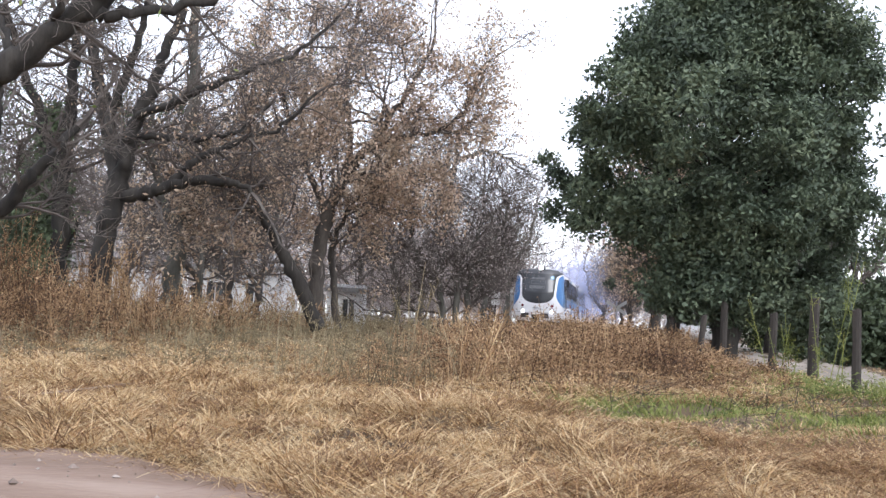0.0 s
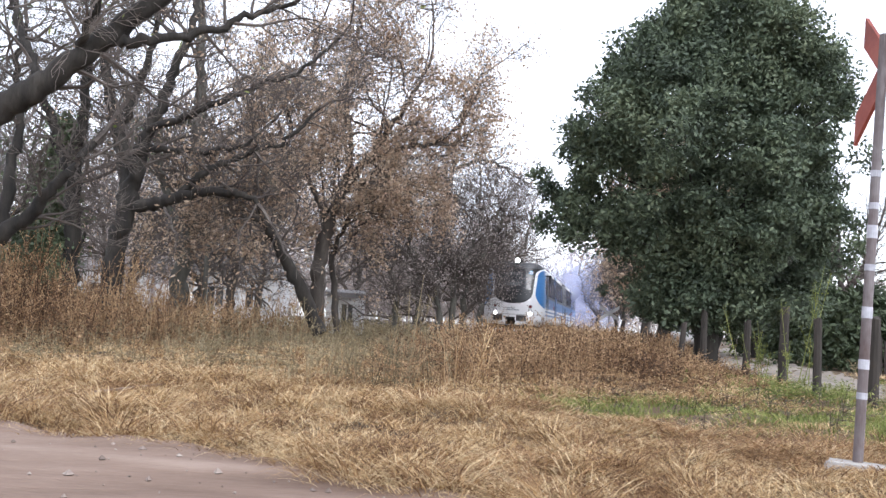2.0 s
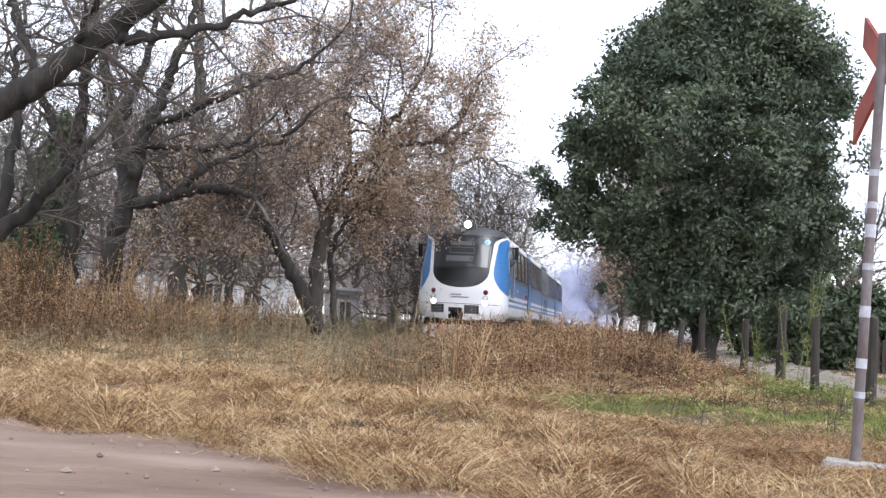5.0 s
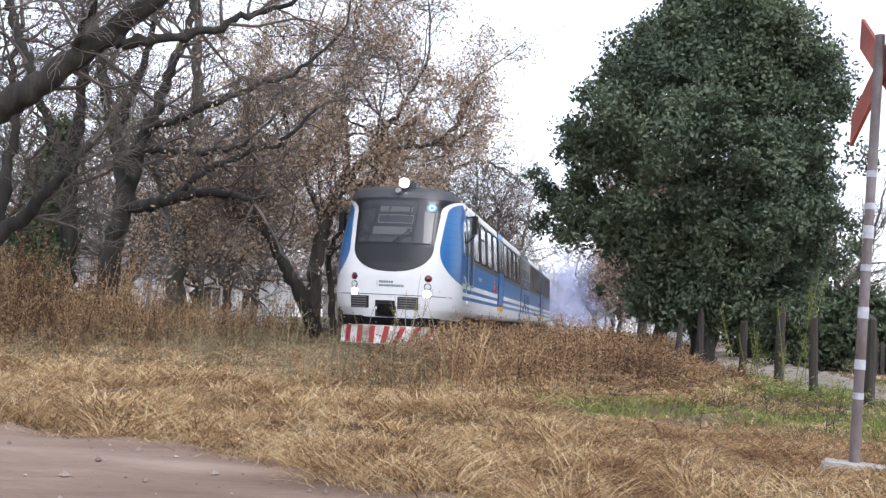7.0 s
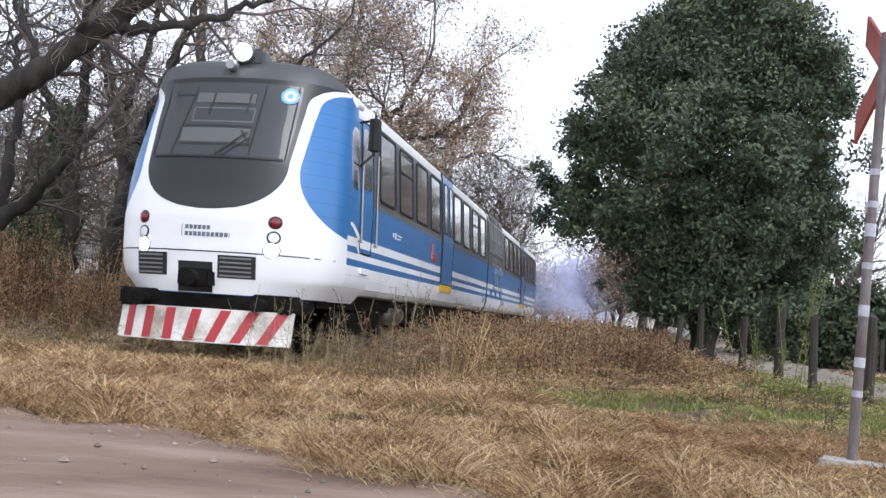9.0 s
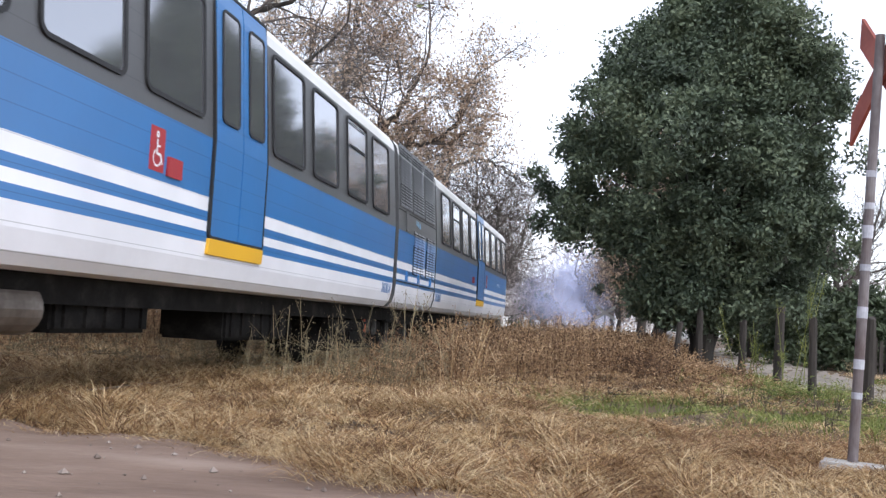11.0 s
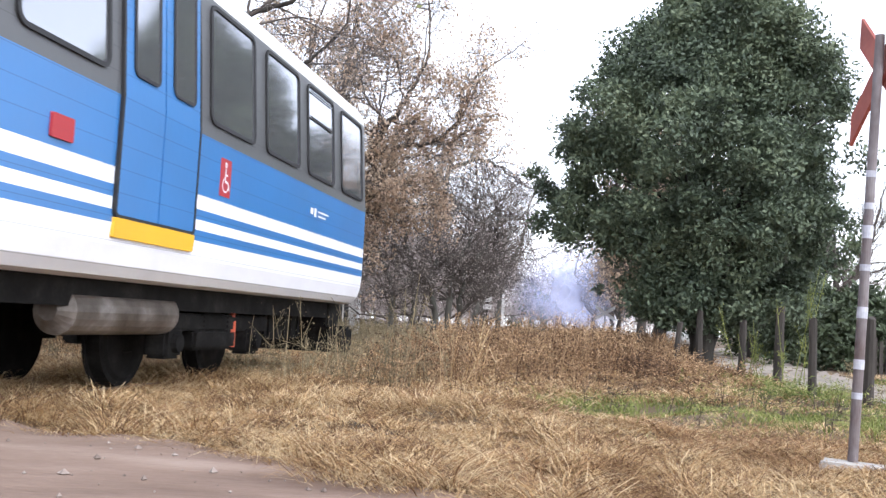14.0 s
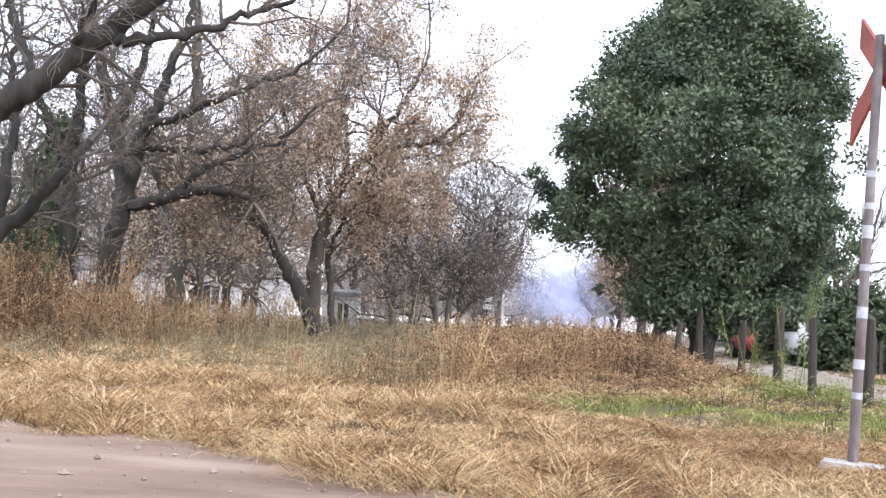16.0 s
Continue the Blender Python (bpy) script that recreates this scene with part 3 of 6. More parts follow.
# far wood: many twig clumps behind everything, with haze in their pale colour
def far_wood():
    g = np.random.default_rng(77)
    P0, P1 = [], []
    for k in range(1100):
        x = g.uniform(-80, 95) if k % 2 else g.uniform(-60, 6)
        y = g.uniform(95, 150) if x > -12 else g.uniform(60, 120)
        a = x / y
        if (a > 0.25 or a < -0.12) and g.random() < 0.4:
            continue
        h = g.uniform(5, 10) * (1.9 if a < -0.12 else (1.35 if a < 0.03 else 1.05))
        n = 60
        base = np.array([x, y, 0.0])
        c = base + np.stack([g.normal(size=n) * h * 0.18, g.normal(size=n) * 1.0, g.uniform(0.15, 1.0, n) * h], 1)
        d = g.normal(size=(n, 3)) * [1, 0.4, 0.6] + [0, 0, 1.1]
        P0.append(c), P1.append(c + d * g.uniform(0.4, 1.3, (n, 1)))
        P0.append(base[None]), P1.append((base + [g.normal() * 0.4, 0, h * 0.75])[None])
    P0, P1 = np.concatenate(P0), np.concatenate(P1)
    V, F = tubes(P0, P1, np.full(len(P0), 0.06), np.full(len(P0), 0.012), 3)
    tagged(bulk("far_wood", V, F, M_HAZY_TWIGS), "distant leafless grey-brown woodland", "woods", kind="stuff")


far_wood()


# ---------- grass and weeds ----------
def in_view(X, Y, pad=0.6):
    return np.abs(X) < 0.5 * Y + pad


def scatter(n, y0, y1, power=1.0):
    """Foot points in the wedge before the road, denser close by."""
    u = rng.random(n)
    Y = (y0 ** (1 - power) + u * (y1 ** (1 - power) - y0 ** (1 - power))) ** (1 / (1 - power)) if power != 1 else y0 * (y1 / y0) ** u
    X = rng.uniform(-1, 1, n) * (0.52 * Y + 0.8)
    return X, Y


def green_amount(X, Y):
    a = np.exp(-(((Y - (9.7 - 0.2 * X)) / 1.1) ** 2)) * np.clip((X - 0.5) / 0.7, 0, 1)
    b = np.clip((X - 3.4) / 1.2, 0, 1) * np.clip((Y - 7.2) / 1.5, 0, 1)
    return np.clip(a + b, 0, 1)


def on_street(X, Y):
    return (X > np.interp(Y, [11.9, 13.5, 24, 62], [4.45, 4.9, 7, 16]) + 0.3) & (X < np.interp(Y, [11.6, 16, 28, 62], [7.2, 7.9, 10.5, 21]) - 0.2) & (Y > 12.0)


def tufts(n, y0, y1, power, per, h, spread, name, material, label, bend=(0.7, 1.7), width=0.006, keep=None, edge=0.09):
    X, Y = scatter(n, y0, y1, power)
    ok = (Y > road_y(X) + rng.normal(size=n) * edge) & ~on_street(X, Y)
    if keep is not None:
        ok &= keep(X, Y)
    X, Y = X[ok], Y[ok]
    k = len(X)
    thick = 0.75 + 0.35 * np.sin(X * 1.3 + 2) * np.sin(Y * 1.7) + rng.uniform(-0.25, 0.35, k)
    q = np.repeat(np.arange(k), per)
    ox, oy = rng.normal(size=len(q)) * spread, rng.normal(size=len(q)) * spread
    px, py = X[q] + ox, Y[q] + oy
    P = np.stack([px, py, ground_z(px, py) - 0.012], 1)
    H = h * np.clip(thick[q], 0.3, 1.3) * rng.uniform(0.5, 1.25, len(q))
    la = rng.uniform(0, 2 * np.pi, k)[q]
    rad = np.hypot(ox, oy) + 1e-6
    lean = np.stack([np.cos(la) * 0.7 + ox / rad, np.sin(la) * 0.7 + oy / rad, 0 * la], 1)
    W = width * (0.7 + 0.09 * py) * rng.uniform(0.6, 1.4, len(q))
    V, F = blades(P, H, W, rng.uniform(*bend, len(q)), lean, 0.42, 0.8)
    tagged(bulk(name, V, F, material), label, "grass", kind="stuff")


dry_part = lambda X, Y: rng.random(len(X)) > green_amount(X, Y) * 0.8
tufts(5600, 3.6, 11, 1.0, 50, 0.085, 0.085, "dry_grass", M_STRAW, "matted straw-coloured dry grass", bend=(1.0, 3.2), width=0.0042, keep=dry_part)
tufts(4200, 10, 34, 1.3, 34, 0.15, 0.15, "dry_grass", M_STRAW, "matted straw-coloured dry grass", bend=(1.0, 2.8), width=0.005, keep=dry_part)
tufts(1400, 3.8, 20, 1.0, 46, 0.14, 0.11, "russet_grass", M_RUSSET, "collapsed russet clumps in the dry grass", bend=(1.2, 3.2), width=0.004, keep=lambda X, Y: (np.sin(X * 1.9 + 0.7) * np.sin(Y * 1.4 + 2.0) + 0.4 * np.sin(X * 4.7) * np.sin(Y * 3.9) > 0.1) & (green_amount(X, Y) < 0.5))
tufts(7500, 6.3, 20, 1.0, 20, 0.1, 0.1, "green_grass", M_GREEN, "short green grass patch", bend=(0.3, 1.1), keep=lambda X, Y: rng.random(len(X)) < green_amount(X, Y))
tufts(2600, 3.7, 10.5, 1.0, 7, 0.08, 0.1, "dry_grass", M_STRAW, "long pale straws lying over the grass", bend=(2.0, 4.5), width=0.004, keep=lambda X, Y: green_amount(X, Y) < 0.4)
tufts(800, 3.9, 11, 1.0, 50, 0.19, 0.07, "dry_grass", M_STRAW, "heaped clumps of bent dry grass", bend=(0.9, 2.2), width=0.0042, keep=lambda X, Y: (green_amount(X, Y) < 0.3) & ((X < 0.9) | (Y < 5.5)))
tufts(900, 9, 17, 1.0, 30, 0.17, 0.12, "dry_grass", M_STRAW, "dry grass grown over the rails", bend=(0.8, 2.0), width=0.005, keep=lambda X, Y: np.abs(track_offset(X, Y)) < 1.3)
tufts(1500, 3.0, 6.9, 1.0, 7, 0.022, 0.12, "dry_grass", M_STRAW, "loose straw strewn along the road edge", bend=(1.8, 5.0), width=0.004, keep=lambda X, Y: (Y < road_y(X) + 0.35) & (Y > road_y(X) - np.abs(rng.normal(size=len(X))) * 0.35), edge=0.5)
tufts(2600, 7.4, 10.2, 1.0, 44, 0.15, 0.1, "russet_grass", M_RUSSET, "heaped russet grass clump", bend=(1.0, 2.6), width=0.0036, keep=lambda X, Y: ((X - 0.35) / 0.7) ** 2 + ((Y - 8.6) / 0.7) ** 2 < rng.random(len(X)))


def pebbles(n):
    """Small stones and clods lying on the road."""
    X = rng.uniform(-4.5, 0.6, n)
    Y = 2.6 + (road_y(X) - 2.6) * rng.random(n) ** 0.6
    ok = Y < road_y(X) + 0.1
    X, Y = X[ok], Y[ok]
    k = len(X)
    R = 0.006 + 0.018 * rng.random(k) ** 4
    octa = np.array([(1, 0, 0), (0, 1, 0), (-1, 0, 0), (0, -1, 0), (0, 0, 0.8), (0, 0, -0.8)], float)
    V = octa[None] * R[:, None, None] * rng.uniform(0.6, 1.3, (k, 6, 1)) + np.stack([X, Y, ground_z(X, Y) + 0.014 + R * 0.2], 1)[:, None]
    tri = np.array([(0, 1, 4), (1, 2, 4), (2, 3, 4), (3, 0, 4), (1, 0, 5), (2, 1, 5), (3, 2, 5), (0, 3, 5)])
    F = tri[None] + (np.arange(k) * 6)[:, None, None]
    tagged(bulk("pebbles", V.reshape(-1, 3), F.reshape(-1, 3), M_PEBBLE), "loose pebbles and clods on the earth road", "stones", kind="stuff")


pebbles(210)


def weeds(n, place, height, leaf_per, leaf_size, material, name, label, stalk=0.004, bushy=0.2, taper=None):
    X, Y = place(n)
    k = len(X)
    H = height * rng.uniform(0.4, 1.15, k) * (0.85 + 0.3 * np.sin(X * 1.9 + 1) * np.sin(Y * 1.3))
    if taper is not None:
        H = H * taper(X, Y)
    base = np.stack([X, Y, ground_z(X, Y) - 0.02], 1)
    tip = base + np.stack([rng.normal(size=k) * 0.2 * H, rng.normal(size=k) * 0.2 * H, H], 1)
    side = rng.integers(0, k, k * 3)
    f = rng.uniform(0.3, 0.85, k * 3)[:, None]
    s0 = base[side] * (1 - f) + tip[side] * f
    s1 = s0 + rng.normal(size=(k * 3, 3)) * [bushy, bushy, 0.08] + np.stack([0 * f[:, 0], 0 * f[:, 0], 0.18 * H[side]], 1)
    wd = stalk * (0.6 + 0.06 * Y)
    V1, F1 = tubes(np.concatenate([base, s0]), np.concatenate([tip, s1]), np.concatenate([wd, wd[side] * 0.7]), np.concatenate([wd * 0.5, wd[side] * 0.35]), 3)
    tagged(bulk(name, V1, F1, material), label, "weeds", kind="stuff")
    q = rng.integers(0, 3 * k, leaf_per * k)
    f = rng.uniform(0, 1.05, len(q))[:, None]
    P = s0[q] * (1 - f) + s1[q] * f + rng.normal(size=(len(q), 3)) * 0.025
    q2 = rng.integers(0, k, leaf_per * k // 2)
    f2 = rng.uniform(0.15, 1.0, len(q2))[:, None]
    P2 = base[q2] * (1 - f2) + tip[q2] * f2 + rng.normal(size=(len(q2), 3)) * 0.03
    P = np.concatenate([P, P2])
    V2, F2 = leaves(P, rng.uniform(0.4, 1.2, len(P)) * leaf_size * (0.75 + 0.03 * P[:, 1]), 0.36)
    tagged(bulk(name, V2, F2, material), label + ", with withered leaves", "weeds", kind="stuff")


def band(d0, d1, y0, y1, power=1.0, cond=None):
    """Places between two distances from the track."""
    def place(n):
        Y = y0 * (y1 / y0) ** rng.random(n)
        X = SIDE_X - HALF + Y * math.tan(PHI) + rng.uniform(d0, d1, n) / math.cos(PHI)
        ok = in_view(X, Y, 1.5) & (Y > road_y(X) + 0.5) & ~on_street(X, Y)
        if cond is not None:
            ok &= cond(X, Y)
        return X[ok], Y[ok]
    return place


def patch(cx, cy, sx, sy):
    def place(n):
        return cx + rng.normal(size=n) * sx, cy + rng.normal(size=n) * sy
    return place


# mound of dead weeds between the line and the evergreen, running out towards the street
weeds(2100, band(1.9, 6.8, 11.0, 22, cond=lambda X, Y: (rng.random(len(X)) < np.clip((Y - 10.6 - 0.2 * np.abs(X - 2.2)) / 2.5, 0, 1)) & (rng.random(len(X)) < np.clip((0.32 * Y + 0.5 - X) / 1.6, 0, 1))), 0.76, 40, 0.02, M_WEED, "dead_weeds", "thicket of brown dead weeds",
      taper=lambda X, Y: np.clip((0.31 * Y + 0.25 - X) / 2.8, 0.25, 1) * rng.uniform(0.8, 1.15, len(X)))
weeds(220, band(1.9, 6.0, 9.6, 16), 0.62, 26, 0.016, M_WEED, "dead_weeds", "scattered brown dead weed stalks", taper=lambda X, Y: np.clip((0.31 * Y + 0.25 - X) / 2.8, 0.25, 1))
weeds(1300, band(1.8, 7, 20, 60), 0.8, 26, 0.024, M_WEED, "dead_weeds", "thicket of brown dead weeds")
# beyond the line
weeds(2300, band(-13, -3.0, 13, 28, cond=lambda X, Y: (X < -1.5) & (Y > 15.2 + rng.normal(size=len(X)))), 1.22, 36, 0.022, M_WEED, "dead_weeds", "tall brown dead weeds beyond the track")
weeds(1300, band(-15, -5.4, 15.5, 22, cond=lambda X, Y: (X < -3.6)), 2.05, 52, 0.024, M_WEED, "dead_weeds", "tall rust-brown dead weeds beyond the track", taper=lambda X, Y: np.clip(0.74 - 0.085 * (X + 3.6), 0.5, 1.0))
weeds(160, band(-9, -2.4, 11, 16, cond=lambda X, Y: X < -2.0), 0.45, 24, 0.018, M_WEED, "dead_weeds", "scattered brown dead weed stalks")
weeds(700, band(-8, -1.9, 17, 50), 0.85, 26, 0.02, M_OLIVE, "olive_weeds", "dull olive weeds beside the track")
weeds(420, band(-4, 1.9, 11, 40), 0.5, 24, 0.02, M_OLIVE, "olive_weeds", "dull olive weeds growing on the track")
# near the cars, a clump of tall weeds with seed heads
weeds(24, patch(-0.85, 10.4, 0.42, 0.2), 1.25, 36, 0.014, M_OLIVE, "olive_weeds", "clump of tall olive weeds with seed heads", 0.004, 0.1)
weeds(22, patch(-1.38, 10.3, 0.4, 0.18), 1.15, 22, 0.012, M_OLIVE, "olive_weeds", "thin olive weed stalks with seed heads", 0.0028, 0.13)
weeds(110, band(1.75, 2.9, 9.8, 17), 0.62, 34, 0.015, M_OLIVE, "olive_weeds", "olive weeds along the edge of the track")
weeds(260, band(1.7, 2.8, 12, 30), 0.72, 36, 0.018, M_WEED, "dead_weeds", "dead weeds along the edge of the track")
x, y = 0.34, 11.33
weeds(10, patch(x, y, 0.12, 0.1), 0.75, 4, 0.02, M_STRAW, "dry_grass", "tall pale dry grass stalks")
x, y = 4.6, 11.6
weeds(55, patch(x, y, 0.7, 0.4), 0.26, 36, 0.02, M_GREEN, "green_weeds", "leafy green weeds by the fence posts")
x, y = 2.49, 8.89
weeds(34, patch(x + 0.4, y + 0.2, 1.2, 0.8), 0.34, 20, 0.014, M_DARKWEED, "dead_weeds", "short dark dead weed stalks")


# ---------- the railcar: front car, power module, rear car ----------
def paint(name, col, rough=0.35, lines=0.0, dirt=0.12):
    """Enamel with faint panel joints every so often in height, road film and fine ripple."""
    m, n, l, b = nodes_of(name)
    co, nz, fine = n.new("ShaderNodeTexCoord"), n.new("ShaderNodeTexNoise"), n.new("ShaderNodeTexNoise")
    nz.inputs["Scale"].default_value, nz.inputs["Detail"].default_value = 1.3, 5
    fine.inputs["Scale"].default_value = 14
    l.new(co.outputs["Object"], nz.inputs["Vector"]), l.new(co.outputs["Object"], fine.inputs["Vector"])
    dark = tuple(c * 0.84 + 0.01 for c in col)
    r = ramp_node(n, [(0.35, col), (0.8, dark)])
    l.new(nz.outputs["Fac"], r.inputs["Fac"])
    out = r.outputs["Color"]
    if lines:
        sp, md, lt, mx = n.new("ShaderNodeSeparateXYZ"), n.new("ShaderNodeMath"), n.new("ShaderNodeMath"), n.new("ShaderNodeMixRGB")
        l.new(co.outputs["Object"], sp.inputs[0])
        md.operation, md.inputs[1].default_value = "MODULO", lines
        l.new(sp.outputs["Z"], md.inputs[0])
        lt.operation, lt.inputs[1].default_value = "LESS_THAN", 0.006
        l.new(md.outputs[0], lt.inputs[0])
        mul = n.new("ShaderNodeMath")
        mul.operation, mul.inputs[1].default_value = "MULTIPLY", 0.55
        l.new(lt.outputs[0], mul.inputs[0])
        l.new(mul.outputs[0], mx.inputs[0]), l.new(out, mx.inputs[1])
        mx.inputs[2].default_value = (*[c * 0.35 for c in col], 1)
        out = mx.outputs[0]
    l.new(out, b.inputs["Base Color"])
    b.inputs["Roughness"].default_value = rough
    bp = n.new("ShaderNodeBump")
    bp.inputs["Strength"].default_value, bp.inputs["Distance"].default_value = 0.08, 0.01
    l.new(fine.outputs["Fac"], bp.inputs["Height"]), l.new(bp.outputs["Normal"], b.inputs["Normal"])
    return m


def plain(name, col, rough=0.5, metal=0.0, glow=0.0, ior=1.5):
    m, n, l, b = nodes_of(name)
    b.inputs["Base Color"].default_value = (*col, 1)
    b.inputs["Roughness"].default_value, b.inputs["Metallic"].default_value, b.inputs["IOR"].default_value = rough, metal, ior
    if glow:
        b.inputs["Emission Color"].default_value, b.inputs["Emission Strength"].default_value = (*col, 1), glow
    return m


M_BLUE = paint("blue_paint", (0.042, 0.172, 0.42), 0.3, 0.165)
M_WHITE = paint("white_paint", (0.84, 0.84, 0.86), 0.35, 0.0)
M_WHITE_LINED = paint("white_paint_panels", (0.82, 0.82, 0.85), 0.35, 0.165)
M_GREY = paint("grey_paint", (0.085, 0.087, 0.09), 0.35, 0.165)
M_CAP = paint("charcoal_paint", (0.07, 0.072, 0.078), 0.4)
M_ROOF = paint("roof_paint", (0.72, 0.72, 0.7), 0.5)
M_BLACK = plain("black_rubber", (0.012, 0.012, 0.013), 0.6)
M_MASK = plain("black_gloss", (0.012, 0.0125, 0.014), 0.3)
M_SCREEN = plain("windscreen_glass", (0.04, 0.042, 0.046), 0.04, ior=1.55)
M_PANE = plain("window_glass", (0.44, 0.45, 0.48), 0.07, metal=0.85)
M_INSIDE = plain("cab_interior", (0.1, 0.103, 0.107), 0.6)
M_YELLOW = paint("yellow_paint", (0.75, 0.42, 0.02), 0.5)
M_RED = paint("red_paint", (0.36, 0.022, 0.028), 0.55)
M_PLATE_WHITE = surface("scuffed_white", [(0.3, 0.25, 0.2), (0.62, 0.6, 0.56), (0.75, 0.74, 0.72)], 3, 0.6, 0.1, 30)
# grime, and the deep shade under the cars darkened into the colour
M_UNDER = surface("grimy_shaded_steel", [(0.004, 0.0036, 0.0033), (0.009, 0.0083, 0.0078), (0.022, 0.02, 0.018)], 5, 0.85, 0.3, 40)
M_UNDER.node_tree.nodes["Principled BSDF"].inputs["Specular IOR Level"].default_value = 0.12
M_OILY = surface("oily_grey_casting", [(0.012, 0.0115, 0.011), (0.03, 0.029, 0.027), (0.065, 0.062, 0.058)], 6, 0.7, 0.4, 30)
M_STEEL = plain("brushed_steel", (0.26, 0.26, 0.26), 0.4, 1.0)
M_TANK = surface("tank_steel", [(0.25, 0.25, 0.25), (0.4, 0.4, 0.4)], 4, 0.4, 0.1, 30, metal=0.7)
M_BRIGHT = plain("bright_steel", (0.6, 0.6, 0.6), 0.3, 1.0)
M_OLDTANK = surface("stained_tank_steel", [(0.06, 0.048, 0.038), (0.13, 0.11, 0.095), (0.26, 0.24, 0.225)], 4, 0.45, 0.2, 30, metal=0.4)
M_ORANGE = plain("orange_paint", (0.42, 0.07, 0.025), 0.6)
M_LAMP = plain("lit_lamp", (1.0, 0.95, 0.88), 0.2, glow=14)
M_LAMP_DIM = plain("lit_headlamp", (1.0, 0.96, 0.92), 0.2, glow=7)
M_LENS = plain("clear_lens", (0.75, 0.76, 0.78), 0.1)
M_REDLENS = plain("red_lens", (0.16, 0.005, 0.012), 0.12)
M_SLAT = plain("grey_slat", (0.16, 0.16, 0.165), 0.5)
M_SKYBLUE = plain("sky_blue_vinyl", (0.17, 0.42, 0.66), 0.4)
M_LETTER = plain("grey_lettering", (0.12, 0.14, 0.18), 0.5)

PROFILE = [(1.20, 0.90), (1.32, 0.92), (1.395, 1.0), (1.43, 1.13), (1.4435, 1.28), (1.4435, 1.37), (1.4435, 1.455), (1.4435, 1.54), (1.4435, 1.66), (1.4435, 2.16), (1.40, 2.75), (1.355, 3.36), (1.33, 3.47), (1.25, 3.58), (1.05, 3.67), (0.6, 3.72), (0.0, 3.73)]
BANDS = [0, 0, 0, 0, 1, 0, 1, 0, 1, 2, 2, 3, 3, 3, 3, 3]


def wall_x(z):
    return float(np.interp(z, [p[1] for p in PROFILE[:13]], [p[0] for p in PROFILE[:13]]))


def shell(name, y0, y1, parent, roof=M_ROOF):
    """Body of a car between y0 and y1: skirt, stripes, window band and roof in their paints."""
    bm = bmesh.new()
    ring = [(x, z) for x, z in PROFILE] + [(-x, z) for x, z in PROFILE[-2::-1]]
    n = max(2, int((y1 - y0) / 1.5))
    rows = [[bm.verts.new((x, y0 + (y1 - y0) * i / n, z)) for x, z in ring] for i in range(n + 1)]
    k = len(ring)
    for a, b in zip(rows, rows[1:]):
        for j in range(k - 1):
            f = bm.faces.new((a[j], a[j + 1], b[j + 1], b[j]))
            f.material_index = BANDS[j] if j < k // 2 else BANDS[k - 2 - j]
        bm.faces.new((a[0], b[0], b[-1], a[-1]))
    for r in (rows[0], rows[-1]):
        bm.faces.new(r).material_index = 2
    bmesh.ops.recalc_face_normals(bm, faces=bm.faces)
    return part(name, bm, [M_WHITE_LINED, M_BLUE, M_GREY, roof], parent)


def outline(y0, y1, z0, z1, r, seg=5):
    pts = []
    for cy, cz, a0 in ((y1 - r, z1 - r, 0), (y0 + r, z1 - r, 90), (y0 + r, z0 + r, 180), (y1 - r, z0 + r, 270)):
        for i in range(seg + 1):
            a = radians(a0 + 90 * i / seg)
            pts.append((cy + r * math.cos(a), cz + r * math.sin(a)))
        # the side is bent at the waist: follow it on tall outlines
        if a0 == 90 or a0 == 270:
            for z in (2.75, 2.16) if a0 == 90 else (2.16, 2.75):
                if z0 + r < z < z1 - r and z1 - z0 > 1.5:
                    pts.append((y0 if a0 == 90 else y1, z))
    return pts


def on_side(pts, off, side):
    return [Vector((side * (wall_x(z) + off), y, z)) for y, z in pts]


def side_panel(name, y0, y1, z0, z1, r, off, side, material, parent, label="", thick=0.012):
    """A panel with rounded corners and a rim, lying on the car's side."""
    bm = bmesh.new()
    o = [bm.verts.new(p) for p in on_side(outline(y0, y1, z0, z1, r), off, side)]
    i = [bm.verts.new(p) for p in on_side(outline(y0, y1, z0, z1, r), off - thick, side)]
    bm.faces.new(o)
    for a in range(len(o)):
        b = (a + 1) % len(o)
        bm.faces.new((o[a], o[b], i[b], i[a]))
    bmesh.ops.recalc_face_normals(bm, faces=bm.faces)
    return part(name, bm, material, parent, label)


def side_ring(name, y0, y1, z0, z1, r, w, off, side, material, parent, thick=0.02):
    bm = bmesh.new()
    O, I = outline(y0, y1, z0, z1, r), outline(y0 + w, y1 - w, z0 + w, z1 - w, max(0.01, r - w))
    loops = [[bm.verts.new(p) for p in on_side(q, h, side)] for q, h in ((O, off - thick), (O, off), (I, off), (I, off - thick))]
    k = len(O)
    for A, B in zip(loops, loops[1:]):
        for a in range(k):
            b = (a + 1) % k
            bm.faces.new((A[a], A[b], B[b], B[a]))
    bmesh.ops.recalc_face_normals(bm, faces=bm.faces)
    return part(name, bm, material, parent)


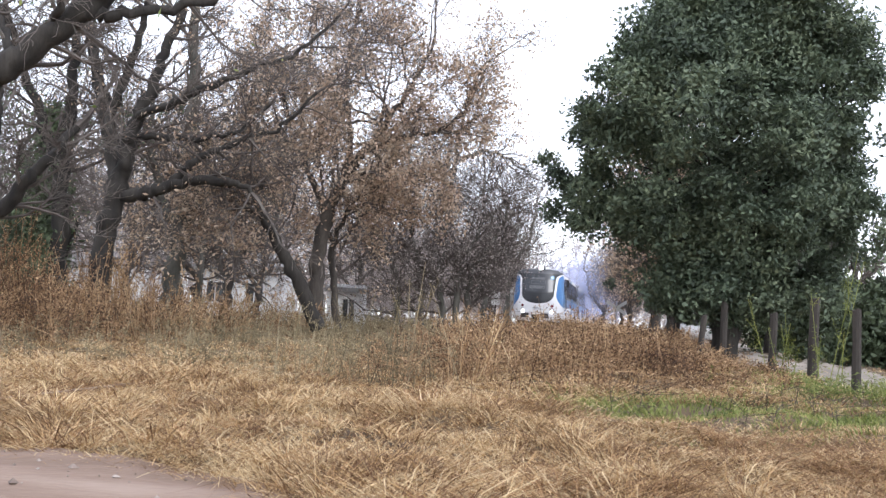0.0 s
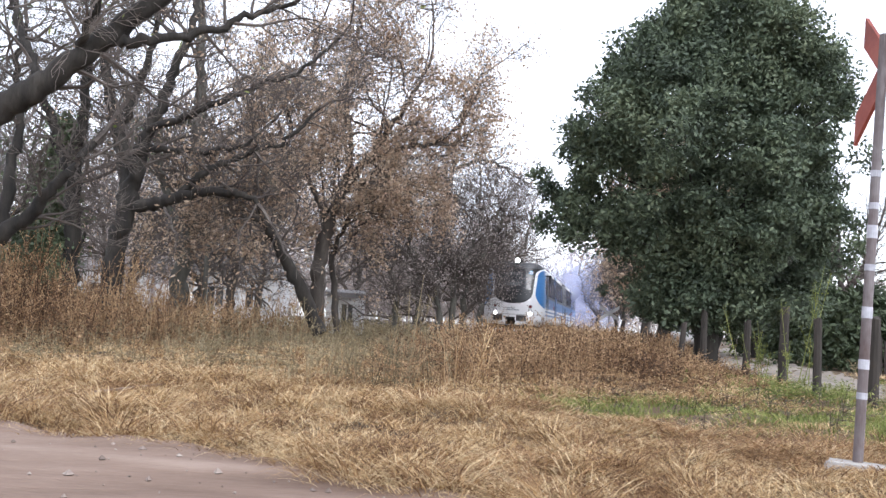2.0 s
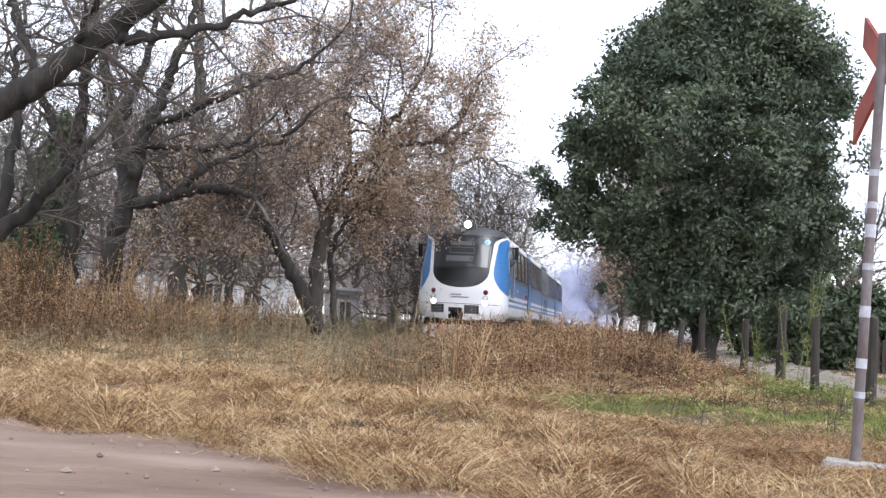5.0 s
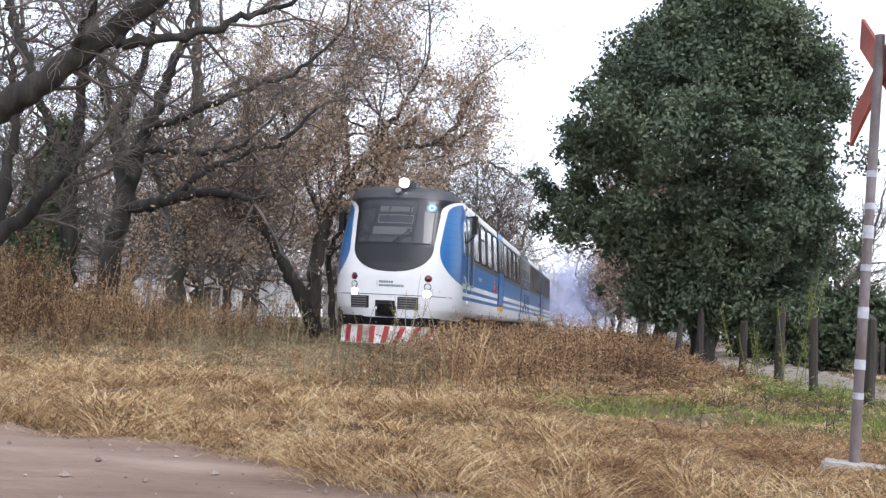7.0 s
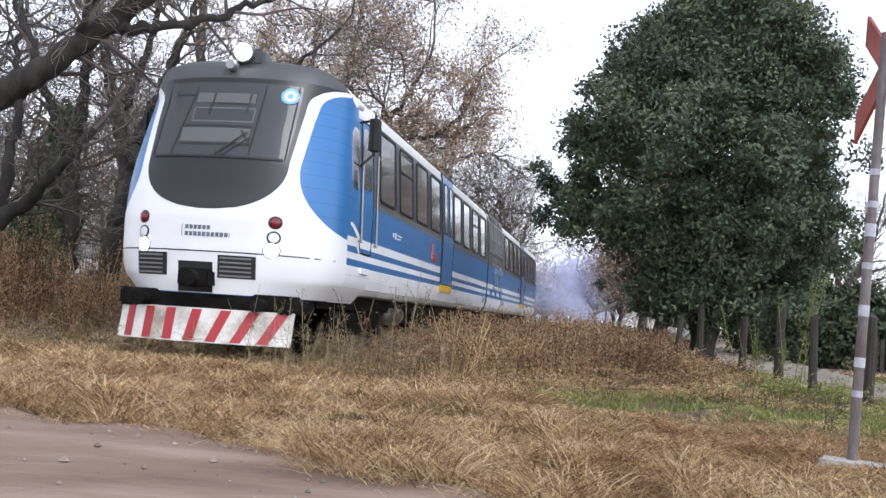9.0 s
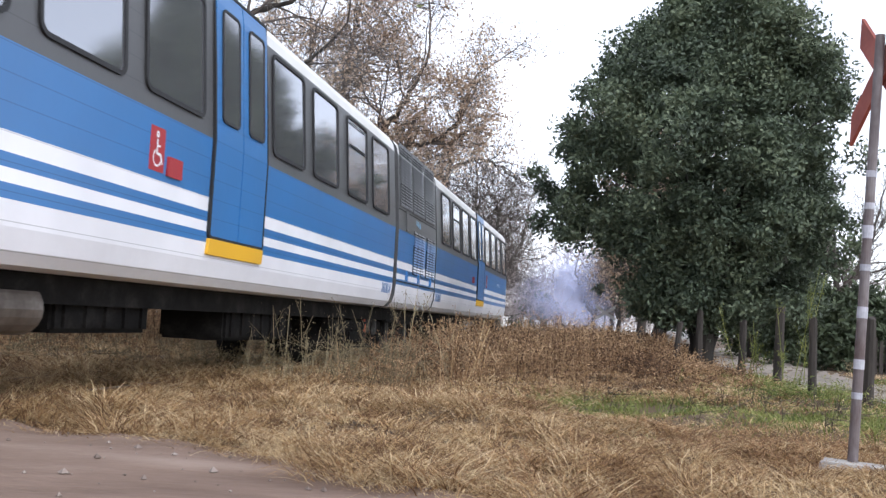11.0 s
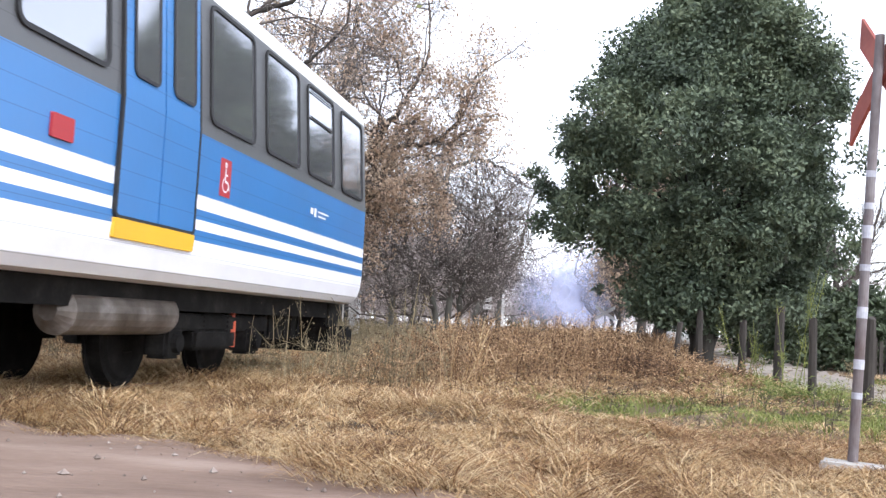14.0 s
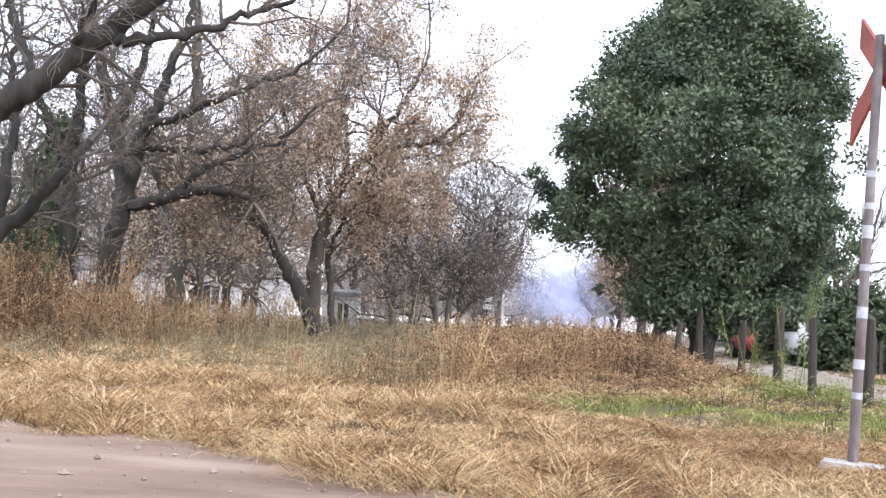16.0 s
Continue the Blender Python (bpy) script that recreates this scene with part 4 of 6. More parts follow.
def window(y, parent, side, vent=False, z0=2.30, z1=3.30, w=1.0):
    pane = side_panel("window", y, y + w, z0, z1, 0.08, 0.006, side, M_PANE, parent)
    side_ring("window_frame", y - 0.02, y + w + 0.02, z0 - 0.02, z1 + 0.02, 0.1, 0.035, 0.02, side, M_BLACK, pane)
    if vent:
        bm = bmesh.new()
        zz = z0 + (z1 - z0) * 0.64
        for a, b in ((zz - 0.012, zz + 0.018), (z1 - 0.07, z1 - 0.05)):
            q = on_side([(y + 0.05, a), (y + w - 0.05, a), (y + w - 0.05, b), (y + 0.05, b)], 0.022, side)
            bm.faces.new([bm.verts.new(p) for p in q])
        part("vent_bar", bm, M_BLACK, pane)
    return pane


def door(y0, y1, parent, side):
    top = None
    mid = (y0 + y1) / 2
    for a, b in ((y0, mid), (mid, y1)):
        bm = bmesh.new()
        zr = [1.34, 1.6, 2.16, 2.45, 2.75, 3.1, 3.36, 3.5]
        rows = []
        for h in (0.022, -0.02):
            rows.append([[bm.verts.new((side * (wall_x(z) + h), y, z)) for y in (a + 0.01, b - 0.01)] for z in zr])
        for i in range(len(zr) - 1):
            f, g = rows
            bm.faces.new((f[i][0], f[i][1], f[i + 1][1], f[i + 1][0]))
            for k in (0, 1):
                bm.faces.new((f[i][k], f[i + 1][k], g[i + 1][k], g[i][k]))
        bmesh.ops.recalc_face_normals(bm, faces=bm.faces)
        leaf = part("door_leaf", bm, M_BLUE, parent, "blue sliding door leaf with a tall narrow window")
        side_panel("pane", a + 0.14, b - 0.12, 2.35, 3.32, 0.06, 0.03, side, M_PANE, leaf)
        side_ring("pane_frame", a + 0.12, b - 0.1, 2.33, 3.34, 0.07, 0.025, 0.036, side, M_BLACK, leaf)
    side_ring("door_frame", y0 - 0.02, y1 + 0.02, 1.31, 3.53, 0.06, 0.028, 0.026, side, M_BLACK, parent, 0.03)
    side_panel("door_step", y0 - 0.01, y1 + 0.01, 1.18, 1.315, 0.01, 0.03, side, M_YELLOW, parent, "yellow door sill", 0.03)


def text_on_side(body, y, z, size, parent, material=M_SKYBLUE):
    cu = bpy.data.curves.new("text", "FONT")
    cu.body, cu.size, cu.extrude, cu.offset = body, size, 0.001, 0.0015
    ob = new("text_tmp", cu)
    dg = bpy.context.evaluated_depsgraph_get()
    me = bpy.data.meshes.new_from_object(ob.evaluated_get(dg))
    bpy.data.objects.remove(ob)
    me.transform(Matrix.Translation((0, y, z)) @ Matrix(((0, 0, 1, 0), (1, 0, 0, 0), (0, 1, 0, 0), (0, 0, 0, 1))))
    for v in me.vertices:
        v.co.x += wall_x(v.co.z) + 0.006
    me.materials.clear()
    me.materials.append(material)
    t = new("lettering", me)
    t.parent = parent
    return tagged(t, "fleet number in light blue figures")


def bars(name, items, material, parent, off=0.005, side=1):
    """Small flat marks on the side: y0, y1, z0, z1 each."""
    bm = bmesh.new()
    for y0, y1, z0, z1 in items:
        bm.faces.new([bm.verts.new(p) for p in on_side([(y0, z0), (y1, z0), (y1, z1), (y0, z1)], off, side)])
    return part(name, bm, material, parent)


def access_sign(y, z, parent):
    s = side_panel("access_sign", y, y + 0.23, z, z + 0.33, 0.008, 0.004, 1, M_RED, parent, "red accessibility sign with a white wheelchair symbol", 0.004)
    bm = bmesh.new()
    X = wall_x(z + 0.15) + 0.008
    def strip(pts, w):
        for (ya, za), (yb, zb) in zip(pts, pts[1:]):
            dy, dz = yb - ya, zb - za
            L = math.hypot(dy, dz)
            ny, nz_ = -dz / L * w / 2, dy / L * w / 2
            bm.faces.new([bm.verts.new((X, y + p, z + q)) for p, q in ((ya + ny, za + nz_), (yb + ny, zb + nz_), (yb - ny, zb - nz_), (ya - ny, za - nz_))])
    strip([(0.10, 0.24), (0.10, 0.13), (0.16, 0.13), (0.19, 0.06)], 0.02)
    strip([(0.10, 0.19), (0.15, 0.19)], 0.016)
    strip([(0.108 + 0.06 * math.cos(a), 0.1 + 0.06 * math.sin(a)) for a in [radians(120 + 22 * i) for i in range(11)]], 0.014)
    strip([(0.1 + 0.018 * math.cos(a), 0.275 + 0.018 * math.sin(a)) for a in [radians(45 * i) for i in range(9)]], 0.018)
    part("symbol", bm, M_WHITE, s)


def wheel(x, y, parent):
    bm = bmesh.new()
    s = 1 if x > 0 else -1
    cyl(bm, (x - 0.06 * s, y, 0.42), (x + 0.05 * s, y, 0.42), 0.42, 0.41, 28)
    cyl(bm, (x - 0.09 * s, y, 0.42), (x - 0.06 * s, y, 0.42), 0.45, 0.45, 28)
    cyl(bm, (x + 0.05 * s, y, 0.42), (x + 0.075 * s, y, 0.42), 0.36, 0.33, 28)
    cyl(bm, (x + 0.05 * s, y, 0.42), (x + 0.14 * s, y, 0.42), 0.12, 0.1, 16)
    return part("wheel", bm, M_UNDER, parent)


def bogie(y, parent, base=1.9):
    b = part("bogie_frame", bogie_mesh(y, base), M_UNDER, parent, "grimy steel bogie frame with coil springs, darkened for shade")
    for yy in (y - base / 2, y + base / 2):
        for x in (-0.55, 0.55):
            wheel(x, yy, b)
    for side in (1, -1):
        for yy in (y - 0.28, y + 0.28):
            bm = bmesh.new()
            for i in range(7):
                cyl(bm, (side * 0.98, yy, 0.42 + i * 0.045), (side * 0.98, yy, 0.445 + i * 0.045), 0.085, 0.085, 10)
            part("coil_spring", bm, M_UNDER, b)
        bm = bmesh.new()
        cyl(bm, (side * 1.02, y + 0.45, 0.36), (side * 1.02, y + 0.45, 0.62), 0.042, 0.042, 12)
        cyl(bm, (side * 1.02, y + 0.45, 0.62), (side * 1.02, y + 0.45, 0.8), 0.03, 0.03, 10)
        part("damper", bm, M_ORANGE, b, "orange shock absorber")
    return b


def bogie_mesh(y, base):
    bm = bmesh.new()
    for s in (1, -1):
        box(bm, s * 0.98 - 0.07, s * 0.98 + 0.07, y - base / 2 - 0.45, y + base / 2 + 0.45, 0.52, 0.68, 0.02)
        box(bm, s * 0.98 - 0.08, s * 0.98 + 0.08, y - 0.5, y + 0.5, 0.34, 0.54, 0.03)
        for yy in (y - base / 2, y + base / 2):
            box(bm, s * 0.96 - 0.1, s * 0.96 + 0.12, yy - 0.16, yy + 0.16, 0.28, 0.56, 0.03)
            cyl(bm, (s * 1.08, yy, 0.42), (s * 1.13, yy, 0.42), 0.09, 0.08, 12)
    box(bm, -1.0, 1.0, y - 0.25, y + 0.25, 0.5, 0.78, 0.03)
    return bm


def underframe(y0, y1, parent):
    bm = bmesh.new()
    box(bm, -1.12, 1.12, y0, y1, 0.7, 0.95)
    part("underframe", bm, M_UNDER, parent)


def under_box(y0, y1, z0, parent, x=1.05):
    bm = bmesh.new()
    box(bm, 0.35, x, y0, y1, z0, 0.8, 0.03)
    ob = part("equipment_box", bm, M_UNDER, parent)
    n = max(2, int((y1 - y0) / 0.25))
    for i in range(n):
        bm = bmesh.new()
        yy = y0 + (y1 - y0) * (i + 0.5) / n
        box(bm, x - 0.01, x + 0.025, yy - 0.03, yy + 0.03, z0 + 0.04, 0.78)
        part("rib", bm, M_UNDER, ob)


def air_tank(y0, y1, parent):
    bm = bmesh.new()
    cyl(bm, (1.0, y0, 0.66), (1.0, y1, 0.66), 0.17, 0.17, 20)
    cyl(bm, (1.0, y1, 0.66), (1.0, y1 + 0.09, 0.66), 0.17, 0.07, 20)
    cyl(bm, (1.0, y0 - 0.09, 0.66), (1.0, y0, 0.66), 0.07, 0.17, 20)
    part("air_tank", bm, M_OLDTANK, parent, "bare steel air reservoir", smooth=False)


def section(name, label, s_mid):
    return tagged(new(name), label, "train car", "cars of the train"), s_mid


# --- rear car ---
car_b, MID_B = section("rear_car", "blue, white and grey diesel railcar, rear passenger car", 9.85)


def yb(s):
    return s - MID_B


shell("body", yb(3.62), yb(16.08), car_b)
for side in (1, -1):
    for i, s in enumerate((4.21, 5.56, 6.88, 8.18, 10.87, 12.2, 13.52, 14.88)):
        window(yb(s), car_b, side, i in (1, 6))
    door(yb(9.38), yb(10.62), car_b, side)
bars("logo", [(yb(13.66), yb(13.76), 1.86, 1.93), (yb(13.8), yb(13.88), 1.84, 1.94), (yb(13.95), yb(14.35), 1.9, 1.92), (yb(13.95), yb(14.25), 1.85, 1.87)], M_WHITE, car_b)
side_panel("emergency_box", yb(8.56), yb(8.8), 1.71, 1.86, 0.01, 0.02, 1, M_RED, car_b, "red emergency box", 0.02)
access_sign(yb(11.12), 1.71, car_b)
text_on_side("2620.B", yb(3.72), 1.12, 0.21, car_b, M_BLUE)
underframe(yb(3.8), yb(15.9), car_b)
bogie(yb(12.2), car_b)
air_tank(yb(9.5), yb(11.1), car_b)
under_box(yb(6.2), yb(7.6), 0.45, car_b)
under_box(yb(13.9), yb(15.2), 0.42, car_b, 0.9)
bm = bmesh.new()
for x in (1.1, 1.3):
    cyl(bm, (x, yb(16.17), 1.3), (x, yb(16.17), 3.3), 0.018, 0.018, 8)
for z in (1.3, 2.2, 3.2):
    cyl(bm, (1.1, yb(16.05), z), (1.1, yb(16.17), z), 0.015, 0.015, 6)
    cyl(bm, (1.3, yb(16.05), z), (1.3, yb(16.17), z), 0.015, 0.015, 6)
part("grab_rail", bm, M_BRIGHT, car_b, "bright steel grab rails at the car end")
bm = bmesh.new()
box(bm, 1.05, 1.3, yb(16.02), yb(16.22), 3.4, 3.56, 0.05)
part("tail_lamp", bm, M_WHITE, car_b)
bm = bmesh.new()
box(bm, -1.3, 1.3, yb(15.95), yb(16.3), 0.24, 0.6, 0.04)
box(bm, 0.7, 1.15, yb(15.6), yb(16.12), 0.58, 0.92, 0.03)
part("buffer_beam", bm, M_UNDER, car_b)

# --- power module ---
car_m, MID_M = section("power_module", "short engine module with dark louvred grilles between the cars", 1.82)


def ym(s):
    return s - MID_M


shell("body", ym(0.2), ym(3.5), car_m)
for nm, a, b in (("bellows", -0.02, 0.2), ("bellows", 3.5, 3.62)):
    bm = bmesh.new()
    ring = [(x * 0.965, z + (0.03 if z < 1.2 else -0.06)) for x, z in PROFILE]
    ring = ring + [(-x, z) for x, z in ring[-2::-1]]
    rows = [[bm.verts.new((x, ym(a + (b - a) * i / 2), z)) for x, z in ring] for i in range(3)]
    for A_, B_ in zip(rows, rows[1:]):
        for j in range(len(ring) - 1):
            bm.faces.new((A_[j], A_[j + 1], B_[j + 1], B_[j]))
    part(nm, bm, M_BLACK, car_m, "black rubber gangway seal")


def grille(y0, y1, z0, z1, n, parent, slat_mat, back=M_BLACK, label="dark louvred grille", stripes=None):
    g = side_panel("grille", y0, y1, z0, z1, 0.01, 0.004, 1, back, parent, label, 0.006)
    for i in range(n):
        z = z0 + (z1 - z0) * (i + 0.5) / n
        h = (z1 - z0) / n * 0.36
        mt = slat_mat
        if stripes:
            mt = M_WHITE if (1.54 < z < 1.66 or 1.37 < z < 1.455) else (M_BLUE if z < 2.16 else M_GREY)
        bm = bmesh.new()
        k = 3
        for j in range(k):
            a, b = y0 + (y1 - y0) * j / k + 0.02, y0 + (y1 - y0) * (j + 1) / k - 0.02
            q0 = on_side([(a, z - h), (b, z - h)], 0.022, 1)
            q1 = on_side([(a, z + h), (b, z + h)], 0.008, 1)
            vs = [bm.verts.new(p) for p in (q0[0], q0[1], q1[1], q1[0])]
            bm.faces.new(vs)
        part("slat", bm, mt, g)
    if not stripes:
        side_ring("grille_frame", y0 - 0.02, y1 + 0.02, z0 - 0.02, z1 + 0.02, 0.02, 0.035, 0.014, 1, slat_mat if not stripes else M_BLACK, g)
    return g


for a, b in ((0.34, 1.24), (1.34, 2.3), (2.42, 3.36)):
    grille(ym(a), ym(b), 2.56, 3.55, 20, car_m, M_GREY)
grille(ym(1.4), ym(2.36), 1.5, 2.24, 16, car_m, M_BLUE, stripes=True, label="louvred grille painted across with the body stripes")
grille(ym(2.54), ym(3.42), 1.5, 2.24, 16, car_m, M_BLUE, stripes=True, label="louvred grille painted across with the body stripes")
bars("panel_joint", [(ym(0.2), ym(3.5), 1.325, 1.345), (ym(0.2), ym(3.5), 2.48, 2.5)], M_BLACK, car_m)
bars("logo", [(ym(1.62), ym(1.68), 2.36, 2.45), (ym(1.74), ym(1.8), 2.34, 2.44), (ym(1.88), ym(1.96), 2.33, 2.43)], M_SKYBLUE, car_m)
for s in (0.85, 1.85, 2.95):
    bm = bmesh.new()
    box(bm, wall_x(1.45), wall_x(1.45) + 0.04, ym(s), ym(s + 0.06), 1.36, 1.52, 0.01)
    part("latch", bm, M_BLUE, car_m)
side_panel("hatch_cover", ym(0.75), ym(0.95), 2.18, 2.52, 0.01, 0.02, 1, M_GREY, car_m, "", 0.02)
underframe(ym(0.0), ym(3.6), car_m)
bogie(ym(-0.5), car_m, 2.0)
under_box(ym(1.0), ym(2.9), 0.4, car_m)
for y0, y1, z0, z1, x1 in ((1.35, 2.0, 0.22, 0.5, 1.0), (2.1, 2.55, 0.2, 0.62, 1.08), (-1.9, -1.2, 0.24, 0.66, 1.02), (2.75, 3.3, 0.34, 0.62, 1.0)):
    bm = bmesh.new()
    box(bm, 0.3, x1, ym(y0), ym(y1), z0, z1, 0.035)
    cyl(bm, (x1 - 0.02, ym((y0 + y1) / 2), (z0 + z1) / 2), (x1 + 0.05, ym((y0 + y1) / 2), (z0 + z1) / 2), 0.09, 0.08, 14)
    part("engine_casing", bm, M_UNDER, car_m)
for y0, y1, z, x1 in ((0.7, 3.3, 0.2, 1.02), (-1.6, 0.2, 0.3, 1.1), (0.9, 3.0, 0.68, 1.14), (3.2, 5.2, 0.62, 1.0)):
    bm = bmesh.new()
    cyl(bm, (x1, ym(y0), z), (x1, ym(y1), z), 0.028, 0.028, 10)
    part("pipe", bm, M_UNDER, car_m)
for y0, z0, z1 in ((0.35, 0.45, 0.82), (1.2, 0.2, 0.72), (2.66, 0.18, 0.7), (-0.05, 0.5, 0.78)):
    bm = bmesh.new()
    box(bm, 0.98, 1.1, ym(y0), ym(y0 + 0.13), z0, z1, 0.02)
    part("bracket", bm, M_OILY, car_m, "oily grey hanger bracket")
bm = bmesh.new()
cyl(bm, (0.5, ym(1.8), 3.7), (0.5, ym(1.8), 3.95), 0.1, 0.1, 14)
part("exhaust_pipe", bm, M_UNDER, car_m)

# --- front car ---
car_a, MID_A = section("front_car", "blue and white diesel railcar with black windscreen mask and round lamps", -7.6)


def ya(s):
    return s - MID_A


NOSE_END, DEPTH, POW = -12.62, 1.12, 2.4
NZ = [0.78, 1.0, 1.3, 1.7, 2.0, 2.4, 2.9, 3.2, 3.36, 3.47, 3.58, 3.67, 3.72, 3.73]
NY = [-14.85, -14.9, -14.94, -14.96, -14.94, -14.86, -14.68, -14.56, -14.52, -14.48, -14.43, -14.36, -14.25, -14.1]


def nose_y(x, z, w):
    t = min(1.0, abs(x) / (1.36 if z > 3.36 else max(w, 1e-4)))
    return ya(float(np.interp(z, NZ, NY))) + DEPTH * (1 - (1 - t ** POW) ** (1 / POW))


def nose_w(z):
    return float(np.interp(z, [0.78] + [p[1] for p in PROFILE[1:]], [1.2] + [p[0] for p in PROFILE[1:]]))


def nose_point(x, z, off=0.0):
    w = nose_w(z)
    x = max(-w, min(w, x))
    y = nose_y(x, z, w)
    # the roof cap stands a little higher than the roof behind it
    lift = 0.16 * max(0.0, z - 3.36) * min(1.0, max(0.0, (ya(-12.7) - y) / 0.9))
    if off:
        e = 0.01
        xa = max(-w, min(w, x + e)), max(-w, min(w, x - e))
        dydx = (nose_y(xa[0], z, w) - nose_y(xa[1], z, w)) / max(1e-4, xa[0] - xa[1])
        w2 = nose_w(z + e)
        dydz = (nose_y(x * w2 / max(w, 1e-4), z + e, w2) - y) / e
        nrm = Vector((dydx, -1, dydz)).normalized()
        return Vector((x, y, z + lift)) + nrm * off
    return Vector((x, y, z + lift))


def nose_shell(parent):
    bm = bmesh.new()
    zs = [0.79, 0.84, 0.92, 1.0, 1.13, 1.28, 1.37, 1.455, 1.54, 1.66, 1.9, 2.16, 2.45, 2.75, 3.05, 3.27, 3.36, 3.42, 3.47, 3.54, 3.6, 3.64, 3.67, 3.7, 3.715, 3.725, 3.73]
    cols = [math.sin(a) for a in np.linspace(-math.pi / 2, math.pi / 2, 49)]
    rows = []
    for z in zs:
        w = nose_w(z)
        r = [bm.verts.new((-w, ya(NOSE_END), z))] + [bm.verts.new(nose_point(c * w, z)) for c in cols] + [bm.verts.new((w, ya(NOSE_END), z))]
        rows.append(r)
    for i, (a, b) in enumerate(zip(rows, rows[1:])):
        for j in range(len(a) - 1):
            f = bm.faces.new((a[j], a[j + 1], b[j + 1], b[j]))
            z = (zs[i] + zs[i + 1]) / 2
            flat = j == 0 or j == len(a) - 2
            if flat:
                f.material_index = 2 if z > 3.3 or z < 1.28 or 1.37 < z < 1.455 or 1.54 < z < 1.66 else 0
            else:
                f.material_index = 1 if z > 3.46 else 0
            f.smooth = True
    bmesh.ops.remove_doubles(bm, verts=bm.verts, dist=0.0005)
    bmesh.ops.recalc_face_normals(bm, faces=bm.faces)
    return part("nose", bm, [M_BLUE, M_CAP, M_WHITE_LINED], parent, "moulded blue cab nose with charcoal roof cap")


def mask_half(z):
    if z <= 1.8:
        return 0.0
    if z < 2.4:
        return 0.9 * max(0.0, 1 - (1 - (z - 1.8) / 0.6) ** 2.3) ** (1 / 2.3)
    if z < 3.1:
        return 0.9 + 0.05 * (z - 2.4) / 0.7
    return 0.95 + 0.33 * min(1, (z - 3.1) / 0.38) ** 3.5


def white_half(z):
    w = nose_w(z)
    if z < 1.6:
        return w
    if z < 2.35:
        t = (z - 1.6) / 0.75
        return min(w, (mask_half(2.35) + 0.12) + (w - mask_half(2.35) - 0.12) * (1 - t) ** 2.0)
    return min(w, mask_half(z) + 0.12 + 0.05 * max(0, z - 3.0))


def overlay(name, z0, z1, n, inner, outer, off, material, parent, label="", cols=26):
    """A skin on the nose between two half-width curves."""
    bm = bmesh.new()
    for side in (1, -1) if inner else (0,):
        rows = []
        for i in range(n + 1):
            z = z0 + (z1 - z0) * i / n
            o = outer(z)
            a = -o if not inner else inner(z)
            if inner:
                xs = [side * (a + (o - a) * j / cols) for j in range(cols + 1)]
            else:
                xs = [o * math.sin(math.pi / 2 * (2 * j / cols - 1)) for j in range(cols + 1)]
            rows.append([bm.verts.new(nose_point(x, z, off)) for x in xs])
        for p, q in zip(rows, rows[1:]):
            for j in range(cols):
                f = bm.faces.new((p[j], p[j + 1], q[j + 1], q[j]))
                f.smooth = True
    bmesh.ops.remove_doubles(bm, verts=bm.verts, dist=0.0003)
    bmesh.ops.recalc_face_normals(bm, faces=bm.faces)
    return part(name, bm, material, parent, label)


shell("body", ya(NOSE_END), ya(-0.02), car_a)
nose = nose_shell(car_a)
overlay("white_apron", 0.80, 1.802, 28, None, white_half, 0.006, M_WHITE, nose, "white painted lower front", 50)
overlay("white_band", 1.8, 3.48, 48, mask_half, white_half, 0.006, M_WHITE, nose, "white band curving round the windscreen")
overlay("black_mask", 1.802, 3.48, 54, None, mask_half, 0.011, M_MASK, nose, "glossy black mask below the windscreen", 40)
screen = overlay("windscreen", 2.43, 3.42, 18, None, lambda z: min(mask_half(z) - 0.05, 0.88), 0.017, M_SCREEN, nose, "dark tinted windscreen", 30)


def nose_bar(pts, w, off, bm):
    """A thin strip through points on the nose."""
    for (xa, za), (xb, zb) in zip(pts, pts[1:]):
        dx, dz = xb - xa, zb - za
        L = math.hypot(dx, dz)
        nx_, nz_ = -dz / L * w / 2, dx / L * w / 2
        n = max(1, int(L / 0.12))
        for i in range(n):
            ta, tb = i / n, (i + 1) / n
            q = [(xa + dx * ta + nx_, za + dz * ta + nz_), (xa + dx * tb + nx_, za + dz * tb + nz_), (xa + dx * tb - nx_, za + dz * tb - nz_), (xa + dx * ta - nx_, za + dz * ta - nz_)]
            bm.faces.new([bm.verts.new(nose_point(a, b, off)) for a, b in q])


bm = bmesh.new()
nose_bar([(-0.82, 2.44), (0.82, 2.44)], 0.03, 0.022, bm)
nose_bar([(-0.84, 2.44), (-0.84, 3.4)], 0.02, 0.022, bm)
nose_bar([(0.84, 2.44), (0.84, 3.4)], 0.02, 0.022, bm)
part("screen_seal", bm, M_BLACK, screen)
for a in ([(-0.58, 2.48), (-0.42, 3.36)], [(0.42, 2.48), (0.46, 3.38)], [(-0.5, 2.84), (0.42, 2.84)], [(-0.5, 2.6), (0.42, 2.6)], [(-0.22, 3.14), (0.3, 3.14)], [(-0.75, 3.26), (-0.45, 3.26)], [(-0.2, 3.0), (-0.16, 3.3)], [(0.28, 3.0), (0.3, 3.3)]):
    bm = bmesh.new()
    nose_bar(a, 0.022, 0.02, bm)
    part("bulkhead_bar", bm, M_BLACK, screen)
bm = bmesh.new()
for a in ([(-0.4, 2.9), (0.38, 2.9), (0.38, 3.08), (-0.4, 3.08), (-0.4, 2.9)],):
    nose_bar(a, 0.02, 0.0195, bm)
nose_bar([(-0.4, 3.22), (0.36, 3.22)], 0.13, 0.0188, bm)
nose_bar([(-0.5, 2.72), (0.38, 2.72)], 0.18, 0.0186, bm)
part("cab_window", bm, M_INSIDE, screen, "grey cab interior behind the glass")
bm = bmesh.new()
